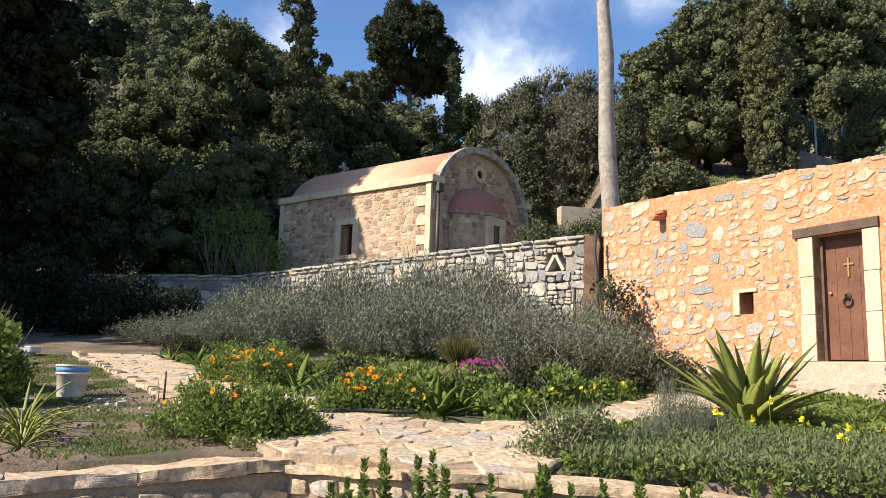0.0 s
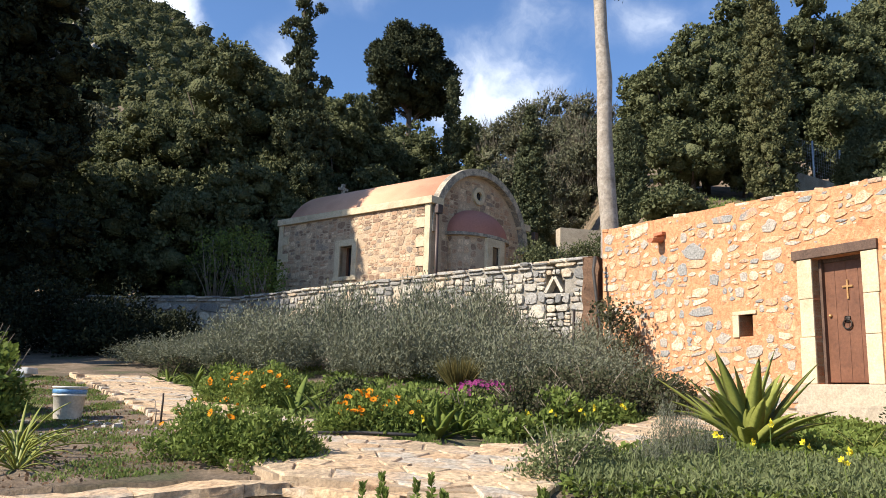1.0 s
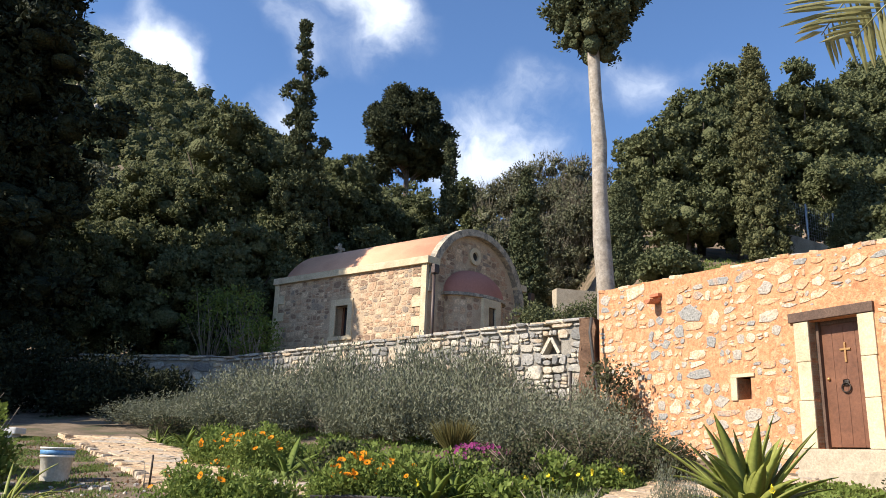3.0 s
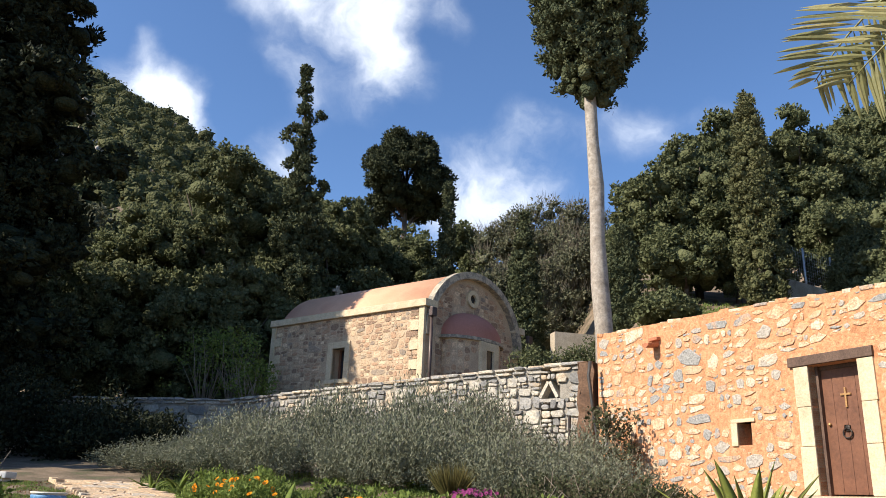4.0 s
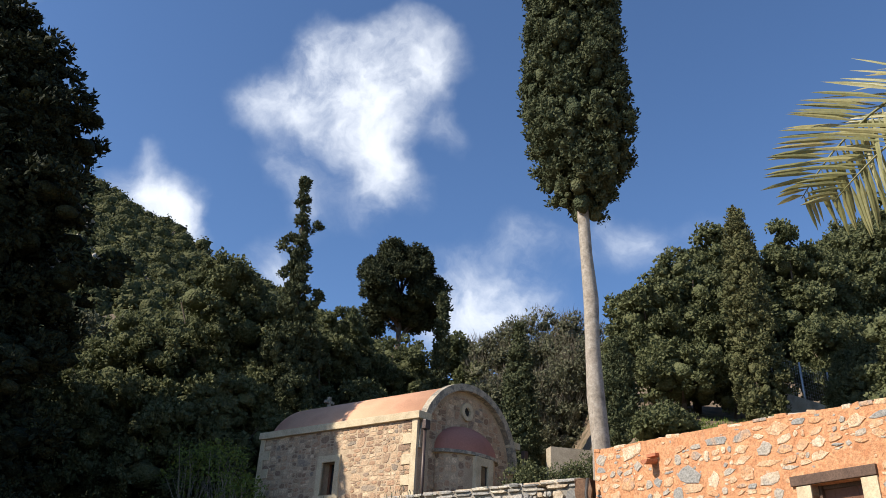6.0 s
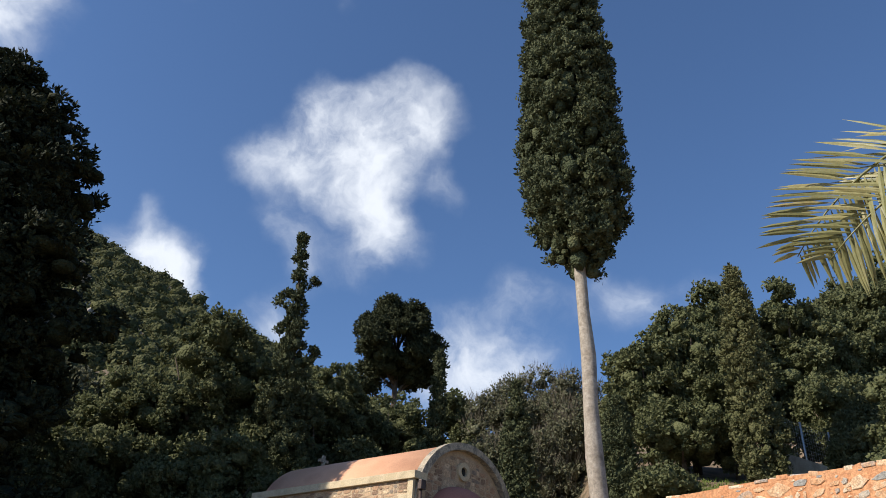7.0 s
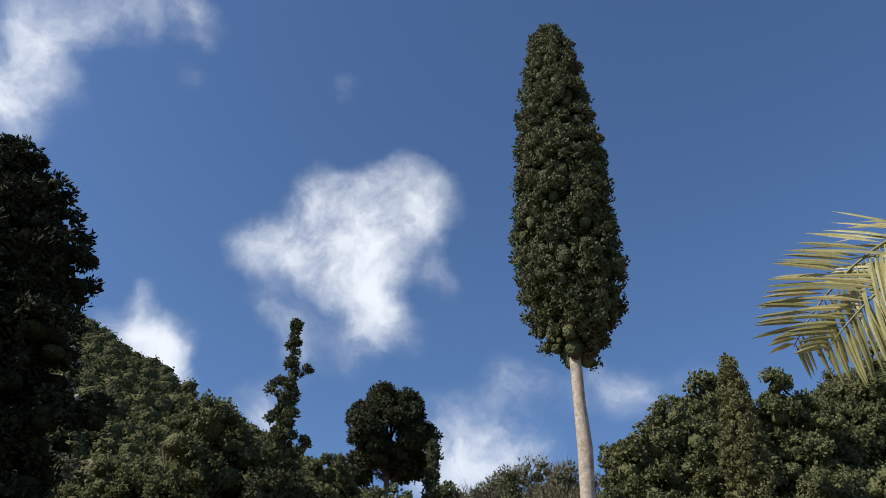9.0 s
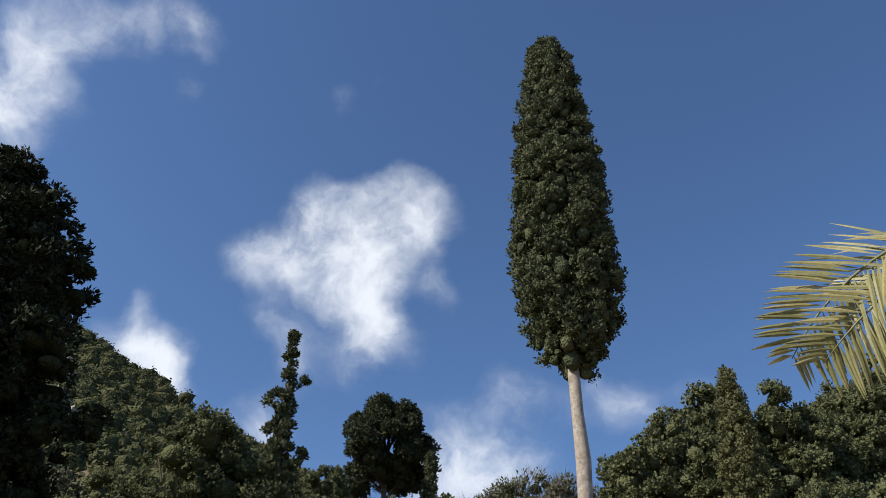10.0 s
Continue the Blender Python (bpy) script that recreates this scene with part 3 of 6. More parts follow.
    # rounded apse with a half-dome
    AW, AR, AZ = CW / 2 - 0.19, 1.2, 6.22
    bm = bmesh.new()
    n = 24
    ring = [(AW - AR * math.cos(math.pi * i / n), 0.14 - AR * 0.62 * math.sin(math.pi * i / n)) for i in range(n + 1)]
    lo = [bm.verts.new(church_point(s, w, C_BASE)) for w, s in ring]
    hi = [bm.verts.new(church_point(s, w, AZ)) for w, s in ring]
    for i in range(n):
        bm.faces.new((lo[i], lo[i + 1], hi[i + 1], hi[i]))
    bm.faces.new(hi)
    bmesh.ops.recalc_face_normals(bm, faces=bm.faces)
    apse = part("apse", bm, M_CHURCH_JOINT, ch, "rounded rubble-stone apse")
    bm = bmesh.new()
    rows = []
    for j in range(9):
        e = math.pi / 2 * j / 8
        rows.append([bm.verts.new(church_point(0.14 - (AR + 0.05) * 0.62 * math.sin(math.pi * i / n) * math.cos(e), AW - (AR + 0.05) * math.cos(math.pi * i / n) * math.cos(e), AZ + 0.05 + 0.86 * math.sin(e))) for i in range(n + 1)])
    for a, b in zip(rows, rows[1:]):
        for i in range(n):
            bm.faces.new((a[i], a[i + 1], b[i + 1], b[i])).smooth = True
    bmesh.ops.remove_doubles(bm, verts=bm.verts, dist=0.002)
    bmesh.ops.recalc_face_normals(bm, faces=bm.faces)
    part("half_dome", bm, M_DOME, apse, "salmon half-dome roof")
    bm = bmesh.new()
    rr = []
    for i in range(n + 1):
        c, s = math.cos(math.pi * i / n), math.sin(math.pi * i / n)
        rr.append([bm.verts.new(church_point(0.14 - k * 0.62 * s, AW - k * c, z)) for k, z in ((AR - 0.02, AZ - 0.04), (AR + 0.13, AZ - 0.04), (AR + 0.13, AZ + 0.05), (AR - 0.02, AZ + 0.05))])
    for a, b in zip(rr, rr[1:]):
        for k in range(4):
            bm.faces.new((a[k], b[k], b[(k + 1) % 4], a[(k + 1) % 4]))
    bmesh.ops.recalc_face_normals(bm, faces=bm.faces)
    part("apse_eave", bm, M_CREAM_OLD_SHADED, apse, "thin weathered eave slab")
    # apse window, in the middle of the curve
    awin = new("window")
    awin.parent = apse
    a_s = 0.14 - AR * 0.62
    for lo, hi in (((a_s - 0.07, AW - 0.40, 5.36), (a_s + 0.12, AW - 0.16, 6.17)), ((a_s - 0.07, AW + 0.16, 5.36), (a_s + 0.12, AW + 0.40, 6.17)),
                   ((a_s - 0.068, AW - 0.16, 5.93), (a_s + 0.12, AW + 0.16, 6.168)), ((a_s - 0.09, AW - 0.4, 5.25), (a_s + 0.12, AW + 0.4, 5.358))):
        bm = bmesh.new()
        box(bm, lo, hi, 0.012, cp)
        part("frame", bm, M_CREAM, awin, "cream stone surround")
    bm = bmesh.new()
    box(bm, (a_s - 0.012, AW - 0.16, 5.36), (a_s - 0.003, AW + 0.16, 5.93), 0, cp)
    part("pane", bm, M_GLASS, awin, "dark glass")
    # downpipe with a hopper at the corner, and one at the far corner
    for w in (0.12, CW + 0.14):
        bm = bmesh.new()
        tube(bm, [church_point(-0.16, w, C_BASE), church_point(-0.16, w, C_EAVE - 0.5)], [0.05, 0.05], 10)
        pipe = part("downpipe", bm, M_PIPE, ch, "dark brown metal downpipe")
        bm = bmesh.new()
        box(bm, (-0.26, w - 0.1, C_EAVE - 0.5), (-0.13, w + 0.1, C_EAVE - 0.24), 0.02, cp)
        part("hopper", bm, M_PIPE, pipe)
    # stone cross on the ridge
    bm = bmesh.new()
    zc = C_SPRING + C_RZ
    box(bm, (CL - 0.35, CW / 2 - 0.05, zc - 0.02), (CL - 0.25, CW / 2 + 0.05, zc + 0.5), 0.01, cp)
    box(bm, (CL - 0.348, CW / 2 - 0.2, zc + 0.26), (CL - 0.252, CW / 2 + 0.2, zc + 0.36), 0.01, cp)
    part("roof_cross", bm, M_CREAM_OLD_SHADED, ch, "weathered stone cross")
    return ch, side, front, apse, WIN, (AW, AR, AZ)


church, church_side, church_front, church_apse, CH_WIN, APSE = build_church()


# ---- trees ----
def blob_template(cuts):
    bm = bmesh.new()
    bmesh.ops.create_icosphere(bm, subdivisions=cuts, radius=1.0)
    bm.verts.ensure_lookup_table()
    V = np.array([v.co[:] for v in bm.verts])
    F = np.array([[v.index for v in f.verts] for f in bm.faces])
    bm.free()
    return V, F


BLOB_SMALL, BLOB_LARGE = blob_template(1), blob_template(2)


def blobs(C, R, squash, rng, template, rough=0.16):
    """Uneven lumps of massed foliage, as points and triangles."""
    V, F = template
    n, k = len(C), len(V)
    scale = 1 + rough * rng.normal(size=(n, k, 1))
    P = C[:, None, :] + V[None] * np.array([1, 1, squash]) * np.broadcast_to(R, n)[:, None, None] * scale
    T = F[None] + (np.arange(n) * k)[:, None, None]
    return P.reshape(-1, 3), T.reshape(-1, 3)


def leafy_mesh(name, P, D, L, W, out, lumps, mat, rng):
    """Pointed leaves (from P along D, facing out) and the lumps that they grow on, as one mesh."""
    n = len(P)
    D = D / (np.linalg.norm(D, axis=1)[:, None] + 1e-9)
    S = np.cross(D, out)
    S /= np.linalg.norm(S, axis=1)[:, None] + 1e-9
    L, W = L[:, None], W[:, None]
    V = np.empty((n, 4, 3))
    V[:, 0], V[:, 1], V[:, 2], V[:, 3] = P, P + D * L * 0.5 + S * W * 0.5, P + D * L, P + D * L * 0.5 - S * W * 0.5
    verts, tris, at = [V.reshape(-1, 3)], [], 4 * n
    for p, t in lumps:
        verts.append(p)
        tris.append((t + at).ravel())
        at += len(p)
    tri = np.concatenate(tris) if tris else np.zeros(0, int)
    m = len(tri) // 3
    me = bpy.data.meshes.new(name)
    me.vertices.add(at)
    me.vertices.foreach_set("co", np.concatenate(verts).ravel())
    me.loops.add(4 * n + 3 * m)
    me.loops.foreach_set("vertex_index", np.concatenate((np.arange(4 * n), tri)))
    me.polygons.add(n + m)
    me.polygons.foreach_set("loop_start", np.concatenate((np.arange(0, 4 * n, 4), 4 * n + np.arange(0, 3 * m, 3))))
    me.polygons.foreach_set("loop_total", np.concatenate((np.full(n, 4), np.full(m, 3))))
    me.materials.append(mat)
    me.update(calc_edges=True)
    return me


def crown_of(lobes, clumps, R, per, leaf, wide, mat, rng, squash=0.85, up=0.2, solid=0.6, inner=0.5, name="crown", tuft=1.0):
    """A crown of rounded boughs (x, y, z, radius): leaf clumps sit on their outer sides, the hidden ones are left out."""
    lobes = np.asarray(lobes, float)
    weight = np.maximum(lobes[:, 3], 0.22) ** 2
    pick = rng.choice(len(lobes), clumps, p=weight / weight.sum())
    u = unit(rng, clumps)
    u[:, 2] = np.where(u[:, 2] < -0.35, -u[:, 2], u[:, 2])
    C = lobes[pick, :3] + u * (lobes[pick, 3] * rng.uniform(0.8, 1.08, clumps))[:, None] * np.array([1, 1, squash])
    keep = np.ones(clumps, bool)
    for i, (x, y, z, r) in enumerate(lobes):
        d = (C - (x, y, z)) / np.array([1, 1, squash])
        keep &= ~((np.linalg.norm(d, axis=1) < 0.62 * r) & (pick != i))
    C, u = C[keep], u[keep]
    n = len(C)
    Rr = R * rng.uniform(0.6, 1.35, n)
    lumps = []
    if inner:
        lumps.append(blobs(lobes[:, :3], lobes[:, 3] * inner, squash, rng, BLOB_LARGE, 0.1))
    if solid:
        lumps.append(blobs(C, Rr * solid, 0.9, rng, BLOB_SMALL, 0.22))
    v = unit(rng, n * per) + np.repeat(u, per, 0) * 0.55
    v /= np.linalg.norm(v, axis=1)[:, None]
    P = np.repeat(C, per, 0) + v * (np.repeat(Rr, per) * rng.uniform(0.5, 1.0, n * per))[:, None]
    out = v + unit(rng, n * per) * 0.4
    D = np.cross(out, unit(rng, n * per)) + v * 0.6 * tuft + np.array([0, 0, up])
    s = rng.uniform(0.7, 1.3, n * per)
    return leafy_mesh(name, P, D, leaf * s, wide * s, out, lumps, mat, rng)


def limbs(e, top, spread, rng, n=5, r0=0.22, mat=None):
    """A tapered trunk with forking limbs."""
    base = [Vector((0, 0, -0.4)), Vector((0.05, 0, top * 0.25)), Vector((0.1, 0.05, top * 0.5)), Vector((0.05, 0.1, top * 0.85))]
    bm = bmesh.new()
    tube(bm, base, [r0 * 1.25, r0, r0 * 0.7, r0 * 0.2])
    trunk = part("trunk", bm, mat or M_BARK, e)
    for k in range(n):
        a = 2 * math.pi * (k + rng.random() * 0.6) / n
        z = top * rng.uniform(0.2, 0.5)
        end = Vector((math.cos(a) * spread * 0.75, math.sin(a) * spread * 0.75, z + top * rng.uniform(0.2, 0.4)))
        s = Vector((0.05, 0.03, z))
        mid = s.lerp(end, 0.5) + Vector((0, 0, -0.15 * spread * 0.3))
        bm = bmesh.new()
        tube(bm, [s, mid, end], [r0 * 0.55, r0 * 0.38, r0 * 0.1], 6)
        part("limb", bm, mat or M_BARK, trunk)


def stand(e, x, y, z=None, sink=0.15, rz=0.0):
    e.matrix_basis = pose(x, y, (gz(x, y) - sink) if z is None else z, 0, 0, rz)
    return e


def dome_lobes(height, width, bare, rng, n, small=0.15, large=0.23, taper=0.75, power=2.0):
    """Boughs over a rounded crown, from its lowest skirt to its top."""
    lobes = []
    for k in range(n):
        u = (k + 0.5) / n
        a = k * 2.39996 + rng.uniform(-0.5, 0.5)
        r = width * rng.uniform(small, large) * (1.1 - 0.35 * u)
        lim = width * 0.5 * max(0.12, 1 - max(0.0, (u - 0.35) / 0.68) ** power * taper - max(0.0, (0.25 - u) / 0.6) ** 2) ** 0.5
        rad = max(0.0, lim - r) * rng.uniform(0.75, 1.06)
        z = lerp(bare * height + r * 0.7, height - r * 0.8, u) + rng.uniform(-0.04, 0.04) * height
        lobes.append((rad * math.cos(a), rad * math.sin(a), min(z, height - r * 0.72), r))
    for k in range(4):
        lobes.append((0, 0, lerp(bare * height + width * 0.2, height * 0.8, k / 3), width * (0.28 - 0.03 * k)))
    return lobes


def oak(x, y, top, width, seed, mat=None, label="rounded evergreen oak with small dark leaves", bare=0.04, leaf=0.0056, group="oaks on the slope", per=52, size=0.36):
    rng = np.random.default_rng(seed)
    base = gz(x, y) - 0.15
    height = top - base
    leaf *= min(y, 34)
    e = thing("oak", 0, 0, 0, label, "tree", group)
    limbs(e, height, width * 0.4, rng, 6, 0.014 * height + 0.05)
    lobes = dome_lobes(height, width, bare, rng, int(14 + 1.6 * width), taper=0.8)
    area = width * height
    part("crown", crown_of(lobes, int(150 + 7.0 * area), size * (0.75 + 0.035 * width), per, leaf, leaf * 0.74, mat or M_OAK, rng), mat or M_OAK, e)
    return stand(e, x, y)


def twiggy_tree(x, y, top, width, seed):
    """A grey half-bare tree: a haze of fine twigs with a thin sprinkling of leaves."""
    rng = np.random.default_rng(seed)
    base = gz(x, y) - 0.15
    height = top - base
    e = thing("olive_tree", 0, 0, 0, "sparse grey-brown tree with fine bare twigs and few leaves", "tree", "grey trees on the slope")
    limbs(e, height, width * 0.42, rng, 9, 0.012 * height + 0.04, M_TWIG_GREY)
    lobes = dome_lobes(height * 0.96, width, 0.05, rng, 24, taper=0.75)
    part("crown", crown_of(lobes, 460, 0.4, 44, 0.15, 0.075, M_OAK_GREY, rng, solid=0.35, inner=0.45), M_OAK_GREY, e)
    L = np.asarray(lobes)
    n = 2600
    q = rng.integers(0, len(L), n)
    u = unit(rng, n)
    u[:, 2] = np.abs(u[:, 2])
    P = L[q, :3] + u * (L[q, 3] * rng.uniform(0.75, 1.05, n))[:, None]
    D = u * 0.6 + rng.normal(size=(n, 3)) * 0.3 + np.array([0, 0, 0.75])
    part("twig_haze", cards("twig_haze", P, D, rng.uniform(0.35, 0.8, n), 0.02, M_TWIG_GREY, rng), M_TWIG_GREY, e)["kind"] = "stuff"
    return stand(e, x, y)


def spire_lobes(height, bare, profile, rng, n, lump, lean=(0.0, 0.0), wave=0.1):
    """Upright sprays over a crown whose radius follows the profile (share of the crown's height: metres)."""
    hs, rs = zip(*profile)
    fr = np.linspace(0, 1, 400)
    dens = np.interp(fr, hs, rs) + 0.06
    cdf = np.cumsum(dens) / dens.sum()
    lobes = []
    for k in range(n):
        h = float(np.interp((k + rng.random()) / n, cdf, fr))
        a = k * 2.39996 + rng.uniform(-0.6, 0.6)
        env = float(np.interp(h, hs, rs)) * (1 + wave * math.sin(3 * a + 17 * h) + wave * 0.7 * math.sin(2 * a - 41 * h))
        r = min(lump * rng.uniform(0.65, 1.25), env * 0.75 + 0.05)
        z = bare + (height - bare) * h
        rad = max(0.0, env - r)
        lobes.append((rad * math.cos(a) + lean[0] * z / height, rad * math.sin(a) + lean[1] * z / height, z, r))
    m = max(6, int((height - bare) / 0.8))
    for k in range(m):
        h = (k + 0.5) / m
        z = bare + (height - bare) * h
        lobes.append((lean[0] * z / height, lean[1] * z / height, z, max(0.05, float(np.interp(h, hs, rs)) * 0.72)))
    return lobes


def cypress(name, x, y, z0, height, profile, mat, seed, label, bare=0.0, lean=(0.0, 0.0), lobes=120, lump=0.4, clumps=1000, R=0.2, per=30, leaf=0.1, trunk=0.2, bark=None, group="", extra=(), squash=1.35, up=0.7, wave=0.1, flat=1.0, wide=0.5, inner=0.55):
    rng = np.random.default_rng(seed)
    e = thing(name, 0, 0, 0, label, "tree", group)
    bm = bmesh.new()
    ks = [i / 16 for i in range(17)]
    pts = [Vector((lean[0] * k + 0.035 * math.sin(k * 31), lean[1] * k + 0.03 * math.cos(k * 23), height * k * 0.96 - (0.5 if k == 0 else 0))) for k in ks]
    tube(bm, pts, [trunk * (1.25 - 1.15 * k) * (1 + 0.07 * math.sin(k * 57)) for k in ks], 12)
    part("trunk", bm, bark or M_BARK, e)
    L = spire_lobes(height, bare, profile, rng, lobes, lump, lean, wave)
    L += [(dx + lean[0] * h, 0.0, height * h, r) for dx, h, r in extra]
    if flat != 1.0:
        L = [(a, b * flat, c, r) for a, b, c, r in L]
    part("crown", crown_of(L, clumps, R, per, leaf, leaf * wide, mat, rng, squash=squash, up=up, solid=0.55, inner=inner), mat, e)
    e.matrix_basis = pose(x, y, z0)
    return e


def build_trees():
    cypress("tall_cypress", 3.95, 18.0, 4.3, 20.9, ((0, 0.6), (0.05, 1.0), (0.12, 1.35), (0.21, 1.5), (0.37, 1.46), (0.51, 1.34), (0.62, 1.22), (0.75, 1.06), (0.88, 0.84), (0.96, 0.6), (1, 0.3)), M_CYPRESS, 11,
            "tall cypress with a long bare pale trunk", bare=7.5, lean=(-0.5, 0.0), lobes=300, lump=0.34, clumps=3000, R=0.2, per=52, leaf=0.125, trunk=0.185, bark=M_BARK_PALE, wave=0.05, wide=0.55)
    # slender conifer beside the church, with a ragged thin top
    x, y = -5.25, 30.0
    cypress("slender_cypress", x, y, gz(x, y) - 0.2, 1.6 + 0.597 * y - gz(x, y) + 0.2, ((0, 1.0), (0.1, 1.5), (0.28, 1.35), (0.48, 0.95), (0.58, 0.5), (0.66, 0.52), (0.76, 0.36), (0.84, 0.24), (0.93, 0.16), (1, 0.08)), M_CYPRESS, 12,
            "spiky slender cypress with a ragged broken top", lean=(-0.95, 0.0), lobes=130, lump=0.3, clumps=1700, R=0.155, per=36, leaf=0.15, wave=0.3,
            extra=((0.5, 0.835, 0.13), (0.72, 0.845, 0.1), (-0.5, 0.77, 0.2), (-0.78, 0.785, 0.16), (-0.35, 0.80, 0.14), (0.55, 0.60, 0.2), (0.85, 0.625, 0.13), (-0.55, 0.69, 0.18), (0, 0.9, 0.15), (0, 0.925, 0.13), (0, 0.95, 0.12), (0, 0.97, 0.1), (0, 0.99, 0.08)))
    # r: x over y, top: rise over y
    for r, y, top, w, seed in ((0.112, 28, 0.379, 0.8, 13), (0.006, 33, 0.418, 0.46, 14), (0.437, 24, 0.585, 0.78, 15), (0.246, 25, 0.365, 0.55, 16), (0.615, 22, 0.41, 1.3, 17), (0.565, 23.5, 0.36, 0.8, 18)):
        x = r * y
        z0 = gz(x, y) - 0.15
        cypress("cypress", x, y, z0, 1.6 + top * y - z0, ((0, 0.75 * w), (0.15, w), (0.5, 0.92 * w), (0.75, 0.62 * w), (0.92, 0.27 * w), (1, 0.05)), M_CYPRESS_OLIVE_LIT if seed == 15 else M_CYPRESS, seed,
                "tall olive-green cypress in front of the oaks, leaf colour lightened as sunlit" if seed == 15 else "dense upright dark-green cypress", lobes=110, lump=0.24, clumps=int(480 + 360 * w), R=0.18, per=40, leaf=0.13, group="cypresses on the slope", wave=0.05, lean=(-0.1 if r > 0.4 else 0.05, 0))
    # umbrella-like pine on the slope
    rng = np.random.default_rng(31)
    x, y = -0.053 * 46, 46.0
    z0 = gz(x, y) - 0.2
    low, top = 1.6 + 0.375 * y - z0, 1.6 + 0.493 * y - z0
    pine = thing("pine", 0, 0, 0, "broad dark pine standing against the sky", "tree")
    limbs(pine, top, 3.2, rng, 0, 0.3)
    lobes = []
    for k in range(52):
        u = (k + 0.5) / 52
        a = k * 2.39996 + rng.uniform(-0.4, 0.4)
        lim = 2.95 * math.sqrt(max(0.06, 1 - max(0.0, (u - 0.3) / 0.72) ** 2 - max(0.0, (0.3 - u) / 0.9) ** 2))
        rad = lim * rng.uniform(0.3, 0.92)
        r = rng.uniform(0.5, 0.85)
        lobes.append((rad * math.cos(a), rad * math.sin(a), lerp(low + 0.3, top - 0.5, u), r))
    lobes += [(-2.9, 0.4, low - 0.2, 0.75), (-2.4, -0.3, low - 0.5, 0.7), (-3.3, 0.2, low - 0.8, 0.6), (2.5, 0.2, low + 1.9, 0.5), (2.75, 0, low + 1.1, 0.45), (-1.7, 0.3, low - 0.4, 0.7)]
    for lx, ly, lz, lr in lobes[::3]:
        bm = bmesh.new()
        tube(bm, [(0.05, 0.05, lz - 1.6), (lx * 0.5, ly * 0.5, lz - 0.6), (lx, ly, lz)], [0.11, 0.07, 0.03], 6)
        part("limb", bm, M_BARK, pine)
    part("crown", crown_of(lobes, 1200, 0.32, 44, 0.22, 0.1, M_PINE, rng, squash=0.75, up=0.4, inner=0.6), M_PINE, pine)
    stand(pine, x, y, z0)
    for k, (r, y, top, w) in enumerate((
            # behind and left of the church
            (-0.30, 31, 0.447, 7.0), (-0.385, 30, 0.372, 6.2), (-0.225, 33, 0.412, 5.4), (-0.145, 36, 0.385, 5.2), (-0.10, 38, 0.354, 4.8), (-0.045, 40, 0.356, 5.4), (0.04, 39, 0.36, 4.6),
            (-0.335, 27.8, 0.26, 4.8), (-0.255, 28, 0.285, 4.4), (-0.165, 30.5, 0.27, 4.2), (-0.085, 33, 0.285, 4.4), (-0.01, 34, 0.285, 4.4), (-0.46, 28, 0.28, 5.6), (-0.55, 27, 0.29, 6.0), (0.05, 33, 0.25, 3.6),
            # slope behind the ochre house
            (0.292, 28, 0.452, 4.2), (0.348, 29, 0.495, 4.8), (0.395, 30.5, 0.545, 4.4), (0.497, 31, 0.542, 4.8), (0.555, 33, 0.515, 5.0), (0.63, 34, 0.575, 6.0), (0.70, 37, 0.63, 7.5), (0.33, 26.5, 0.36, 3.6), (0.40, 27, 0.40, 3.8), (0.55, 27, 0.42, 3.2),
            (0.305, 22, 0.268, 1.7), (0.66, 19.5, 0.43, 3.4), (0.75, 27, 0.5, 7.0), (0.62, 50, 0.57, 9.5), (0.53, 52, 0.51, 8.5),
            # grove that shades the terrace
            (-0.66, 30, 0.30, 6.5), (-0.985, 15.0, 0.58, 6.6), (-0.86, 19.5, 0.5, 6.2))):
        x = r * y
        oak(x, y, 1.6 + top * y, w, 200 + k, bare=0.16 if 0.28 < r < 0.58 and y < 32 and y > 25 else 0.03)
    oak(-0.49 * 36, 36, 1.6 + 0.372 * 36, 5.2, 260, M_OAK_GREY, "pale grey-green olive tree among the oaks", group="grey trees on the slope")
    for k, (r, y, top, w) in enumerate(((0.085, 37, 0.385, 4.4), (0.135, 36, 0.402, 4.8), (0.188, 35, 0.39, 4.6), (0.21, 33, 0.35, 3.6), (0.15, 33, 0.32, 4.0), (0.09, 34, 0.31, 3.8))):
        twiggy_tree(r * y, y, 1.6 + top * y, w, 300 + k)
    # the great conifer: its near-black leaf colour also carries its shade
    big = cypress("great_conifer", 0, 0, 0, 21.4, ((0, 4.2), (0.1, 5.4), (0.32, 6.1), (0.5, 5.9), (0.565, 4.7), (0.61, 5.2), (0.72, 5.0), (0.76, 4.2), (0.82, 3.8), (0.88, 2.7), (0.93, 2.5), (1, 0.5)), M_CONIFER_SHADED, 41,
            "huge spreading conifer, its shade put into near-black leaf colour", bare=1.6, lobes=330, lump=0.95, clumps=3600, R=0.36, per=36, leaf=0.26, trunk=0.42, squash=0.62, up=0.25, wave=0.17, flat=0.45, wide=0.5, inner=0.5)
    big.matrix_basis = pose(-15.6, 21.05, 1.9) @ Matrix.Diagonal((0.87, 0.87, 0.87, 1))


build_trees()


# ---- stonework of the church ----
def plate_over(rects, u0, z0, u1, z1, pad=0.0):
    return [q for q in rects if q[2] < u0 - pad or q[0] > u1 + pad or q[3] < z0 - pad or q[1] > z1 + pad]


